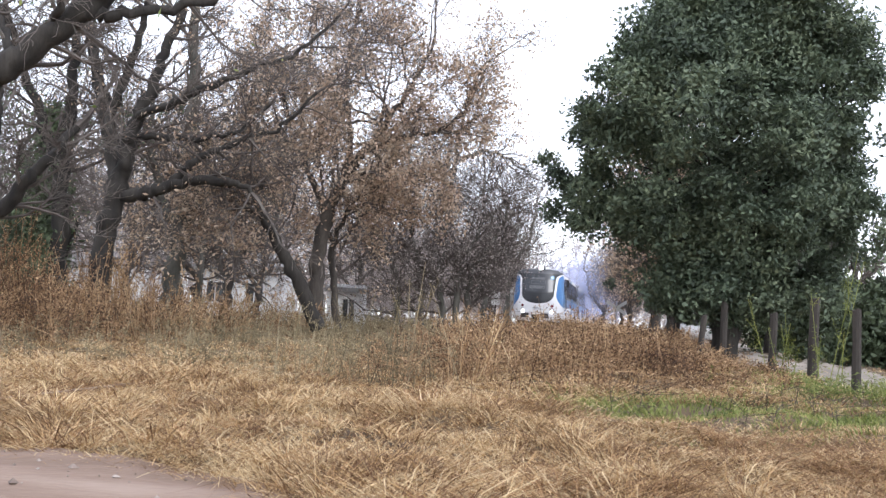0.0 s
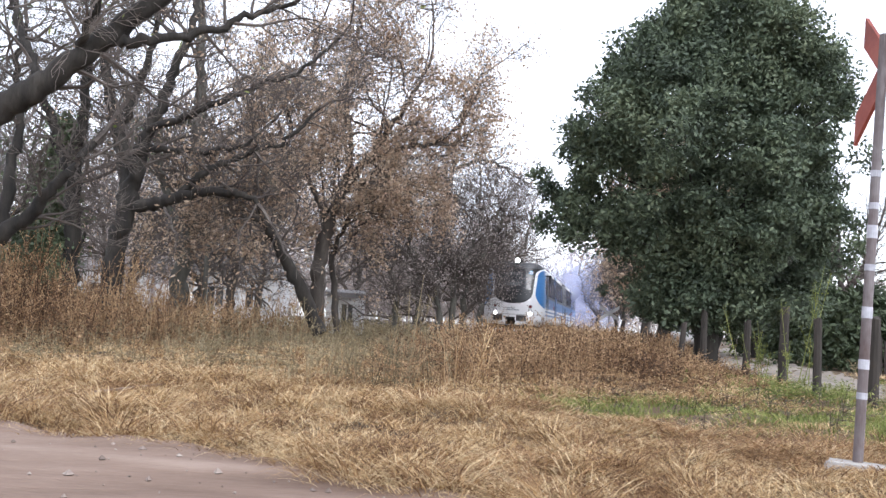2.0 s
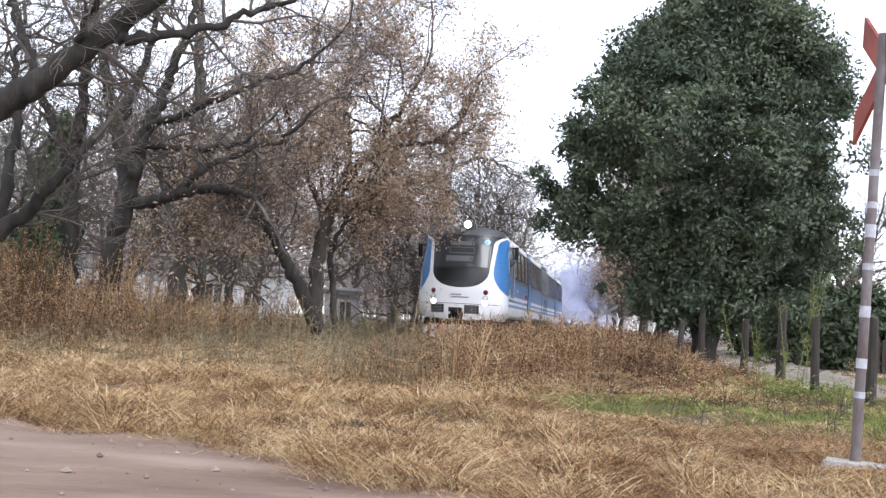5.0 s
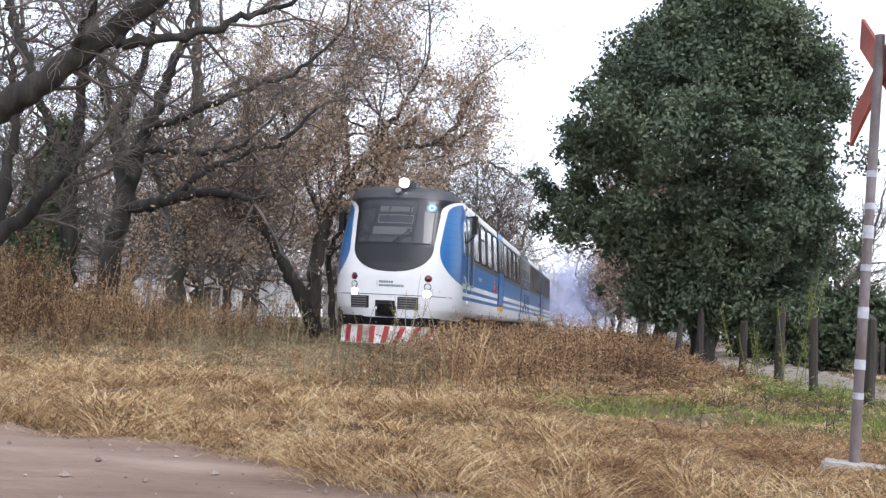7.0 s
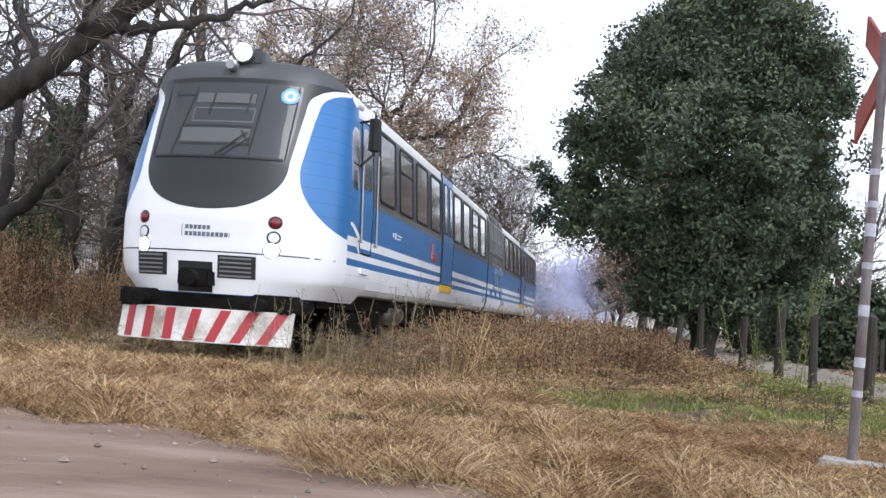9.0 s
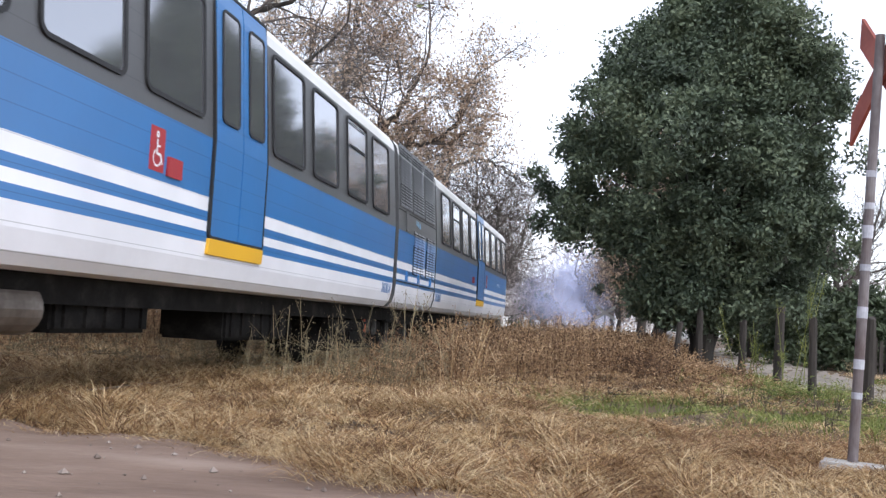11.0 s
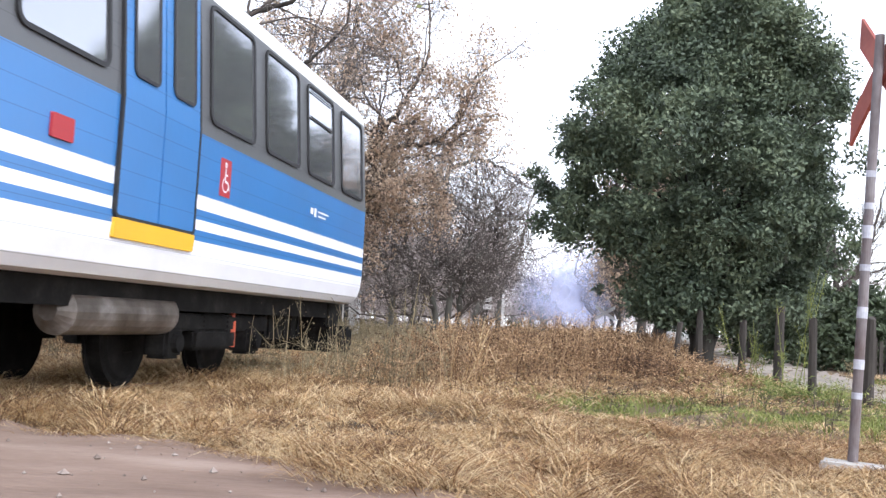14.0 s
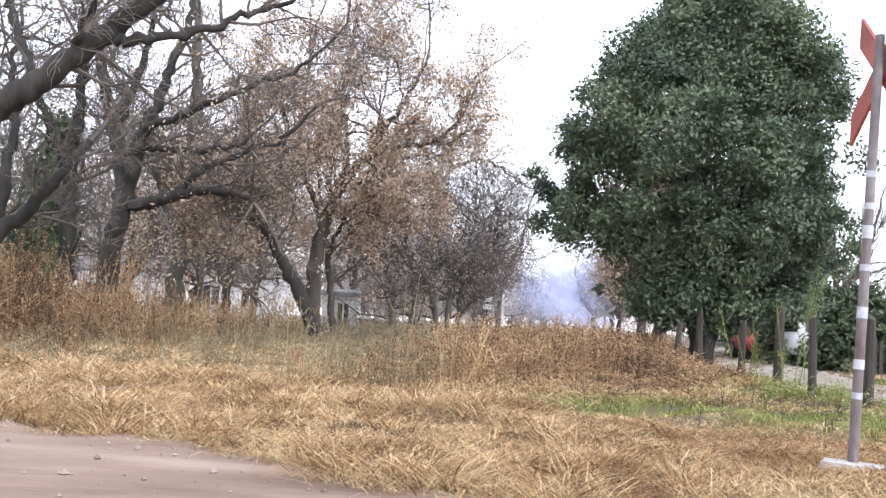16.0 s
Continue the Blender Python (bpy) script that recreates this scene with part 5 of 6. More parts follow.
nose_bar([(0.0, 2.46), (0.36, 2.76)], 0.02, 0.035, bm)
nose_bar([(0.08, 2.45), (0.4, 2.7)], 0.014, 0.035, bm)
nose_bar([(0.28, 2.78), (0.4, 2.6)], 0.02, 0.04, bm)
part("wiper", bm, M_BLACK, screen, "black windscreen wiper")


def disc(name, x, z, r, material, parent, off=0.014, rim=None, label=""):
    bm = bmesh.new()
    c = nose_point(x, z, off + 0.012)
    ring = [bm.verts.new(nose_point(x + r * math.cos(a), z + r * math.sin(a), off)) for a in [2 * math.pi * i / 24 for i in range(24)]]
    cv = bm.verts.new(c)
    for i in range(24):
        bm.faces.new((ring[i], ring[(i + 1) % 24], cv))
    bmesh.ops.recalc_face_normals(bm, faces=bm.faces)
    ob = part(name, bm, material, parent, label, smooth=True)
    if rim:
        bm = bmesh.new()
        a_ = [2 * math.pi * i / 24 for i in range(24)]
        A_ = [bm.verts.new(nose_point(x + (r + 0.018) * math.cos(a), z + (r + 0.018) * math.sin(a), off - 0.004)) for a in a_]
        B_ = [bm.verts.new(nose_point(x + r * math.cos(a), z + r * math.sin(a), off + 0.004)) for a in a_]
        for i in range(24):
            bm.faces.new((A_[i], A_[(i + 1) % 24], B_[(i + 1) % 24], B_[i]))
        part("lamp_rim", bm, rim, ob)
    return ob


for x in (-0.83, 0.83):
    disc("tail_light", x, 1.68, 0.06, M_REDLENS, nose, rim=M_BLACK, label="dark red round tail light")
    disc("marker_light", x * 0.99, 1.5, 0.06, M_LENS, nose, rim=M_BLACK, label="clear round lamp")
    disc("headlight", x * 0.97, 1.345, 0.082, M_LAMP_DIM, nose, rim=M_STEEL, label="lit round headlight")
disc("roundel", 0.75, 3.28, 0.105, M_SKYBLUE, nose, 0.03, label="light blue and white roundel")
disc("roundel", 0.75, 3.28, 0.07, M_WHITE, nose, 0.036)
disc("roundel", 0.75, 3.28, 0.035, M_SKYBLUE, nose, 0.042)
bm = bmesh.new()
for x0, x1, z in ((-0.24, 0.08, 1.575), (-0.24, 0.32, 1.495)):
    x = x0
    while x < x1:
        nose_bar([(x, z), (min(x + 0.042, x1), z)], 0.05, 0.012, bm)
        x += 0.055
nose_bar([(-0.28, 1.46), (-0.28, 1.61)], 0.008, 0.012, bm)
part("lettering", bm, M_LETTER, nose, "dark grey operator lettering as plain blocks")

bm = bmesh.new()
nose_bar([(-1.4, 1.295), (1.4, 1.295)], 0.014, 0.0095, bm)
part("panel_joint", bm, M_BLACK, nose)
for x0, x1 in ((-0.9, -0.46), (0.19, 0.64)):
    bm = bmesh.new()
    nose_bar([(x0, 1.125), (x1, 1.125)], 0.27, 0.012, bm)
    g = part("grille", bm, M_BLACK, nose, "black slatted bumper grille")
    for i in range(5):
        bm = bmesh.new()
        nose_bar([(x0 + 0.03, 1.02 + i * 0.052), (x1 - 0.05, 1.02 + i * 0.052)], 0.022, 0.028, bm)
        part("slat", bm, M_SLAT, g)
bm = bmesh.new()
nose_bar([(-0.31, 0.99), (0.13, 0.99)], 0.36, 0.014, bm)
rec = part("coupler_recess", bm, M_BLACK, nose, "dark coupler opening")
bm = bmesh.new()
box(bm, -0.22, 0.16, ya(-15.12), ya(-14.8), 0.86, 1.08, 0.03)
cyl(bm, (-0.03, ya(-15.22), 0.96), (-0.03, ya(-14.98), 0.96), 0.09, 0.1, 14)
part("coupler", bm, M_UNDER, nose)
# roof headlamp
bm = bmesh.new()
cyl(bm, (0.1, ya(-14.45), 3.84), (0.1, ya(-14.15), 3.82), 0.13, 0.12, 20)
box(bm, -0.02, 0.34, ya(-14.36), ya(-14.0), 3.68, 3.92, 0.05)
hl = part("roof_headlamp", bm, M_CAP, car_a, "round lit headlamp in a roof housing")
bm = bmesh.new()
cyl(bm, (0.1, ya(-14.475), 3.84), (0.1, ya(-14.45), 3.84), 0.105, 0.105, 24)
part("lens", bm, M_LAMP, hl)
bm = bmesh.new()
cyl(bm, (-0.02, ya(-14.55), 3.66), (-0.02, ya(-14.4), 3.66), 0.06, 0.07, 16)
part("horn", bm, M_TANK, car_a)
# beam, buffers, plough
bm = bmesh.new()
box(bm, -1.1, 1.1, ya(-14.8), ya(-13.9), 0.6, 0.82, 0.03)
part("buffer_beam", bm, M_UNDER, car_a)
for x in (-0.74, 0.74):
    bm = bmesh.new()
    cyl(bm, (x, ya(-15.02), 0.69), (x, ya(-14.76), 0.69), 0.075, 0.075, 18)
    bf = part("buffer", bm, M_UNDER, car_a)
    bm = bmesh.new()
    cyl(bm, (x, ya(-15.035), 0.69), (x, ya(-15.02), 0.69), 0.085, 0.085, 18)
    bmesh.ops.translate(bm, verts=bm.verts, vec=(0, 0, 0))
    part("buffer_face", bm, M_UNDER, bf)


def plough_point(x, z, off=0.0):
    return Vector((x, ya(-15.05) + 0.3 * abs(x / 1.1) ** 2.4 + 0.22 * (z - 0.24) - off, z))


bm = bmesh.new()
grid = [[bm.verts.new(plough_point(-1.1 + 2.2 * i / 24, 0.22 + 0.4 * j / 3)) for i in range(25)] for j in range(4)]
back = [[bm.verts.new(plough_point(-1.1 + 2.2 * i / 24, 0.22 + 0.4 * j / 3, -0.03)) for i in range(25)] for j in range(4)]
for G in (grid, back):
    for a, b in zip(G, G[1:]):
        for i in range(24):
            bm.faces.new((a[i], a[i + 1], b[i + 1], b[i]))
for A_, B_ in ((grid[0], back[0]), (grid[3], back[3])):
    for i in range(24):
        bm.faces.new((A_[i], A_[i + 1], B_[i + 1], B_[i]))
bmesh.ops.recalc_face_normals(bm, faces=bm.faces)
plough = part("plough_plate", bm, M_PLATE_WHITE, car_a, "scuffed white plough plate with red stripes")
for k, (x, sl) in enumerate(((-0.97, 0.0), (-0.68, 0.0), (-0.39, 0.0), (-0.1, 0.06), (0.2, 0.14), (0.5, 0.17), (0.8, 0.18))):
    bm = bmesh.new()
    n = 5
    for i in range(n):
        za, zb = 0.235 + 0.37 * i / n, 0.235 + 0.37 * (i + 1) / n
        sa, sb = sl * (i / n - 0.3), sl * ((i + 1) / n - 0.3)
        bm.faces.new([bm.verts.new(plough_point(a, b, 0.006)) for a, b in ((x + sa, za), (x + 0.125 + sa, za), (x + 0.125 + sb, zb), (x + sb, zb))])
    part("stripe", bm, M_RED, plough)

# sides of the front car
for side in (1, -1):
    for i, s in enumerate((-1.5, -2.84, -4.29, -5.62, -8.28, -9.6, -10.92, -12.24)):
        window(ya(s), car_a, side, i in (1, 6))
    door(ya(-7.06), ya(-5.82), car_a, side)
    cd = side_ring("cab_door", ya(-13.25), ya(-12.62), 1.46, 3.28, 0.05, 0.022, 0.008, side, M_BLACK, car_a)
    side_panel("cab_door_window", ya(-13.16), ya(-12.72), 2.35, 3.18, 0.06, 0.006, side, M_PANE, car_a)
    side_panel("cab_side_window", ya(-13.72), ya(-13.36), 2.28, 3.1, 0.12, 0.008, side, M_PANE, car_a)
    side_panel("cab_step", ya(-13.15), ya(-12.7), 1.2, 1.28, 0.01, 0.03, side, M_WHITE, car_a, "", 0.03)
    for yy in (-13.32, -12.5):
        bm = bmesh.new()
        X = side * (wall_x(2.2) + 0.05)
        cyl(bm, (X, ya(yy), 1.6), (X - side * 0.05, ya(yy), 2.9), 0.016, 0.016, 8)
        for z in (1.62, 2.86):
            cyl(bm, (X - side * 0.07, ya(yy), z), (X, ya(yy), z), 0.012, 0.012, 6)
        part("grab_rail", bm, M_STEEL, car_a)
    bm = bmesh.new()
    X = side * 1.6
    box(bm, X - 0.06, X + 0.06, ya(-13.56), ya(-13.28), 2.76, 3.3, 0.06)
    mr = part("wing_mirror", bm, M_BLACK, car_a, "black rear-view mirror on a bracket")
    bm = bmesh.new()
    cyl(bm, (side * 1.38, ya(-13.38), 3.2), (X, ya(-13.42), 3.24), 0.016, 0.016, 8)
    part("mirror_bracket", bm, M_BLACK, mr)
    bm = bmesh.new()
    cyl(bm, (side * 1.4, ya(-13.38), 2.6), (X, ya(-13.42), 2.78), 0.016, 0.016, 8)
    part("mirror_bracket", bm, M_BLACK, mr)
    bm = bmesh.new()
    cyl(bm, (side * 1.33, ya(-13.5), 3.42), (side * 1.33, ya(-13.25), 3.44), 0.05, 0.06, 12)
    part("side_lamp", bm, M_LENS, car_a)
# white swoosh where the stripes begin
for z_end, z_up, hgt, y_in in ((1.60, 1.82, 0.12, -13.75), (1.412, 1.64, 0.085, -13.62)):
    bm = bmesh.new()
    pts = []
    for i in range(15):
        t = i / 14
        y = y_in + (-13.0 - y_in) * t
        z = z_end + (z_up - z_end) * (0.5 + 0.5 * math.cos(math.pi * min(1, t * 1.05)))
        h = hgt * (0.35 + 0.65 * min(1, t * 1.3))
        pts.append((y, z, h))
    for (y0, z0, h0), (y1, z1, h1) in zip(pts, pts[1:]):
        bm.faces.new([bm.verts.new(Vector((nose_w(z) + 0.006, ya(y), z))) for y, z in ((y0, z0 - h0 / 2), (y1, z1 - h1 / 2), (y1, z1 + h1 / 2), (y0, z0 + h0 / 2))])
    part("stripe", bm, M_WHITE, car_a, "white stripe sweeping up to the cab")
bars("logo", [(ya(-11.35), ya(-11.25), 1.86, 1.93), (ya(-11.2), ya(-11.1), 1.84, 1.94), (ya(-11.05), ya(-10.7), 1.9, 1.92), (ya(-11.05), ya(-10.8), 1.85, 1.87)], M_WHITE, car_a)
access_sign(ya(-8.17), 1.72, car_a)
side_panel("emergency_box", ya(-7.89), ya(-7.65), 1.71, 1.86, 0.01, 0.02, 1, M_RED, car_a, "red emergency box", 0.02)
text_on_side("2620.A", ya(-0.72), 1.12, 0.21, car_a, M_BLUE)
underframe(ya(-13.9), ya(-0.1), car_a)
bogie(ya(-11.6), car_a)
under_box(ya(-5.6), ya(-3.6), 0.42, car_a)
under_box(ya(-8.6), ya(-7.2), 0.5, car_a)
air_tank(ya(-9.9), ya(-8.9), car_a)


# ---------- the track ----------
M_RAIL = surface("rusty_rail", [(0.1, 0.06, 0.04), (0.2, 0.12, 0.08), (0.3, 0.24, 0.2)], 6, 0.5, 0.2, 40, metal=0.5)
M_SLEEPER = surface("weathered_timber", [(0.07, 0.055, 0.04), (0.14, 0.11, 0.085), (0.2, 0.17, 0.13)], 3, 0.9, 0.5, 40)
track = tagged(new("railway_track"), "narrow railway track half buried in dry grass", "track", kind="structure")
for off in (-0.535, 0.535):
    bm = bmesh.new()
    rows = []
    for i in range(46):
        x, y, a = on_track(-30 + i * 4.0, 0)
        c, s_ = math.cos(a), math.sin(a)
        prof = [(-0.055, -0.115), (0.055, -0.115), (0.03, -0.095), (0.01, -0.085), (0.01, -0.04), (0.033, -0.03), (0.033, 0.0), (-0.033, 0.0), (-0.033, -0.03), (-0.01, -0.04), (-0.01, -0.085), (-0.03, -0.095)]
        rows.append([bm.verts.new((x + (off + p) * c, y - (off + p) * s_, z)) for p, z in prof])
    for a, b in zip(rows, rows[1:]):
        for j in range(12):
            bm.faces.new((a[j], a[(j + 1) % 12], b[(j + 1) % 12], b[j]))
    bmesh.ops.recalc_face_normals(bm, faces=bm.faces)
    part("rail", bm, M_RAIL, track)
bm = bmesh.new()
box(bm, -0.95, 0.95, -0.11, 0.11, -0.21, -0.105, 0.01)
sl0 = part("sleeper", bm, M_SLEEPER, track)
for i in range(110):
    x, y, a = on_track(-6 + i * 0.62, 0)
    ob = sl0 if i == 0 else bpy.data.objects.new("sleeper", sl0.data)
    if i:
        scene.collection.objects.link(ob)
        ob.parent = track
    ob.matrix_basis = pose(x, y, 0, 0, 0, -math.degrees(a))


# ---------- crossing sign, posts, far signs ----------
M_SIGN_RED = surface("faded_red_board", [(0.2, 0.042, 0.03), (0.3, 0.07, 0.048), (0.38, 0.11, 0.075)], 3, 0.6, 0.1, 30)
M_POST = surface("old_post_wood", [(0.018, 0.015, 0.012), (0.042, 0.034, 0.028), (0.08, 0.066, 0.055)], 4, 0.9, 0.7, 40, stretch=(1, 1, 0.2))
M_CONCRETE = surface("concrete", [(0.3, 0.28, 0.25), (0.42, 0.4, 0.37), (0.52, 0.5, 0.47)], 4, 0.9, 0.4, 50)
M_RUSTPOLE = surface("rusty_pole_paint", [(0.08, 0.05, 0.045), (0.14, 0.115, 0.115), (0.22, 0.2, 0.2)], 5, 0.6, 0.3, 40, stretch=(1, 1, 0.4))
# worn white; on the near crossing pole it paints highlights
M_POLEWHITE = surface("worn_white_and_highlight", [(0.2, 0.2, 0.22), (0.38, 0.38, 0.42), (0.6, 0.6, 0.65)], 6, 0.5, 0.15, 40)
M_OFFWHITE = surface("whitewash", [(0.5, 0.48, 0.46), (0.7, 0.69, 0.67), (0.8, 0.79, 0.78)], 0.8, 0.85, 0.2, 20)


def board(bm, cx, cz, ang, half, w, y0, y1):
    """A sloping board whose ends are cut upright."""
    c, s = math.cos(ang), math.sin(ang)
    dz = w / 2 / abs(c)
    pts = []
    for sg in (-1, 1):
        for up in (-1, 1):
            pts.append((cx + sg * half * c, cz + sg * half * s + up * dz))
    order = [pts[0], pts[2], pts[3], pts[1]]
    f = [bm.verts.new((x, y0, z)) for x, z in order]
    b = [bm.verts.new((x, y1, z)) for x, z in order]
    bm.faces.new(f), bm.faces.new(b[::-1])
    for i in range(4):
        bm.faces.new((f[i], b[i], b[(i + 1) % 4], f[(i + 1) % 4]))


def crossing_sign():
    top = tagged(new("crossing_sign"), "rusty pole with highlights drawn as white bands, and a red crossbuck", "sign")
    top.location, top.rotation_euler = (2.53, 5.86, -0.05), (0, radians(2.6), 0)
    bm = bmesh.new()
    cyl(bm, (0, 0, 0), (0, 0, 2.7), 0.031, 0.029, 14)
    part("pole", bm, M_RUSTPOLE, top)
    # faint highlights along the pole, drawn as thin white rings
    for z0, z1 in ((0.44, 0.48), (0.62, 0.68), (0.93, 1.0), (1.22, 1.26), (1.42, 1.5), (1.6, 1.64), (1.8, 1.84)):
        bm = bmesh.new()
        cyl(bm, (0, 0, z0), (0, 0, z1), 0.0325, 0.0325, 14)
        part("white_band", bm, M_POLEWHITE, top)
    for sg in (1, -1):
        bm = bmesh.new()
        board(bm, 0, 0, sg * radians(46), 0.46, 0.14, -0.012 - 0.013 * sg, 0.012 - 0.013 * sg)
        bmesh.ops.recalc_face_normals(bm, faces=bm.faces)
        bmesh.ops.transform(bm, verts=bm.verts, matrix=Matrix.Translation((0.06, 0.06, 2.5)) @ Matrix.Rotation(radians(-85), 4, "Z"))
        part("crossbuck_board", bm, M_SIGN_RED, top, "faded red crossbuck board")
    return top


crossing_sign()
bm = bmesh.new()
box(bm, -0.16, 0.75, -0.16, 0.1, -0.1, 0.045, 0.02)
slab = tagged(part("concrete_slab", bm, M_CONCRETE), "weathered concrete strip at the sign's foot", "slab")
slab.matrix_basis = pose(2.5, 5.84, -0.03, 0, 2, -24)


def fence_post(x, y, h, r, lean, seed):
    g = np.random.default_rng(seed)
    bm = bmesh.new()
    rows = []
    for i in range(7):
        z = -0.2 + (h + 0.2) * i / 6
        rr = r * (1.06 - 0.12 * i / 6)
        rows.append([bm.verts.new((rr * math.cos(a) * g.uniform(0.88, 1.1) + lean * z, rr * math.sin(a) * g.uniform(0.88, 1.1), z + (g.uniform(-0.03, 0.03) if i == 6 else 0))) for a in [2 * math.pi * k / 9 for k in range(9)]])
    for a, b in zip(rows, rows[1:]):
        for k in range(9):
            bm.faces.new((a[k], a[(k + 1) % 9], b[(k + 1) % 9], b[k]))
    bm.faces.new(rows[-1])
    ob = tagged(part("fence_post", bm, M_POST), "dark weathered wooden fence post among weeds", "post", "posts along the street")
    ob.location = (x, y, float(ground_z(x, y)))


for k, (x, y, h, r, le) in enumerate(((4.63, 14.7, 0.85, 0.055, 0.02), (4.98, 14.1, 1.15, 0.07, 0.01), (4.53, 11.64, 1.0, 0.05, -0.01), (5.16, 11.56, 1.08, 0.065, 0.02), (4.6, 17.0, 1.1, 0.06, 0.0), (3.9, 15.9, 0.8, 0.05, 0.1))):
    fence_post(x, y, h, r, le, 60 + k)

M_SAPLING = surface("yellow_green_leaf", [(0.1, 0.12, 0.02), (0.18, 0.2, 0.04), (0.27, 0.27, 0.07)], 2, 0.6, 0, 8, island=0.5, translucent=0.3)
weeds(6, patch(4.62, 14.2, 0.1, 0.12), 1.15, 60, 0.016, M_SAPLING, "sapling_leaves", "slender yellow-green sapling by a post", 0.005, 0.1)
weeds(5, patch(5.05, 13.8, 0.07, 0.1), 1.5, 60, 0.016, M_SAPLING, "sapling_leaves", "slender yellow-green sapling by a post", 0.005, 0.09)
weeds(14, patch(5.3, 11.6, 0.35, 0.25), 0.45, 50, 0.018, M_OLIVE, "olive_weeds", "rank olive weeds beside the street")


def white_marker(x, y, z0, z1, w, label):
    bm = bmesh.new()
    box(bm, -w / 2, w / 2, -w / 2, w / 2, z0, z1, w * 0.2)
    ob = tagged(part("marker_post", bm, M_OFFWHITE), label, "post", "whitewashed markers by the line")
    ob.location = (x, y, 0)


white_marker(4.05, 62, -0.2, 2.8, 0.17, "tall whitewashed concrete post by the line")
for x, y, h in ((6.5, 64, 1.2), (7.35, 64, 1.2), (5.7, 64, 1.35)):
    white_marker(x, y, -0.2, h, 0.34, "low whitewashed marker stone by the line")

far_sign = tagged(new("far_crossing_sign"), "white crossbuck sign beside the far crossing", "sign")
far_sign.location = (7.9, 46, 0)
bm = bmesh.new()
cyl(bm, (0, 0, -0.2), (0, 0, 1.9), 0.04, 0.04, 8)
part("pole", bm, M_POLEWHITE, far_sign)
for sg in (1, -1):
    bm = bmesh.new()
    board(bm, 0, 1.58, sg * radians(32), 0.55, 0.14, -0.06 - 0.02 * sg, -0.03 - 0.02 * sg)
    bmesh.ops.recalc_face_normals(bm, faces=bm.faces)
    part("crossbuck_board", bm, M_OFFWHITE, far_sign)
line_sign = tagged(new("line_sign"), "two white plates on a thin pole by the track", "sign")
line_sign.location = (2.95, 60, 0)
bm = bmesh.new()
cyl(bm, (0, 0, -0.2), (0, 0, 2.6), 0.035, 0.035, 8)
part("pole", bm, M_UNDER, line_sign)
for z in (2.3, 1.85):
    bm = bmesh.new()
    box(bm, -0.25, 0.25, -0.06, -0.04, z - 0.17, z + 0.17, 0.01)
    part("plate", bm, M_OFFWHITE, line_sign)
bm = bmesh.new()
cyl(bm, (0, 0, -0.2), (0.03, 0, 5.2), 0.09, 0.07, 10)
lamp_post = tagged(part("utility_pole", bm, M_BARK_GREY), "thin grey utility pole among the trees", "pole")
lamp_post.location = (-7.75, 31, 0)


# ---------- houses behind the trees ----------
M_ROOFTILE = surface("grey_roof_sheet", [(0.16, 0.15, 0.15), (0.25, 0.24, 0.23), (0.33, 0.32, 0.31)], 1.5, 0.8, 0.3, 30)
M_DARKGLASS = plain("dark_window_glass", (0.03, 0.033, 0.036), 0.1)


def house(name, x0, x1, y0, y1, h, eave, label, openings, rail=False, rise=1.1):
    top = tagged(new(name), label, "house")
    top.location = ((x0 + x1) / 2, y0, 0)
    w = (x1 - x0) / 2
    bm = bmesh.new()
    xs = sorted({-w, w} | {a for a, b, c, d in openings} | {b for a, b, c, d in openings})
    for a, b in zip(xs, xs[1:]):
        hole = [o for o in openings if o[0] <= a + 1e-6 and o[1] >= b - 1e-6]
        if hole:
            if hole[0][2] > 0:
                box(bm, a, b, 0, 0.25, -0.2, hole[0][2])
            box(bm, a, b, 0, 0.25, hole[0][3], h)
        else:
            box(bm, a, b, 0, 0.25, -0.2, h)
    box(bm, -w, -w + 0.25, 0.25, y1 - y0, -0.2, h)
    box(bm, w - 0.25, w, 0.25, y1 - y0, -0.2, h)
    box(bm, -w, w, y1 - y0 - 0.25, y1 - y0, -0.2, h)
    part("wall", bm, M_OFFWHITE, top)
    bm = bmesh.new()
    d = y1 - y0
    vs = [(-w - eave, -eave, h), (w + eave, -eave, h), (w + eave, d / 2, h + rise), (-w - eave, d / 2, h + rise), (-w - eave, d + eave, h), (w + eave, d + eave, h)]
    for off in (0, 0.12):
        v = [bm.verts.new((x, y, z + off)) for x, y, z in vs]
        bm.faces.new((v[0], v[1], v[2], v[3])), bm.faces.new((v[3], v[2], v[5], v[4]))
    box(bm, -w - eave, w + eave, -eave - 0.04, -eave, h - 0.08, h + 0.14)
    part("roof", bm, M_ROOFTILE, top)
    for a, b, c, e in openings:
        bm = bmesh.new()
        box(bm, a, b, 0.15, 0.18, max(c, 0), e)
        win = part("window", bm, M_DARKGLASS, top)
        bm = bmesh.new()
        for p, q in ((a, a + 0.07), ((a + b) / 2 - 0.03, (a + b) / 2 + 0.03), (b - 0.07, b)):
            box(bm, p, q, 0.08, 0.14, max(c, 0), e)
        part("window_frame", bm, M_OFFWHITE, win)
    if rail:
        bm = bmesh.new()
        box(bm, -w, w, -2.6, -2.5, 0.9, 1.05)
        for k in range(9):
            box(bm, -w + 2 * w * k / 8 - 0.06, -w + 2 * w * k / 8 + 0.06, -2.6, -2.48, -0.2, 1.0)
        part("porch_rail", bm, M_OFFWHITE, top)


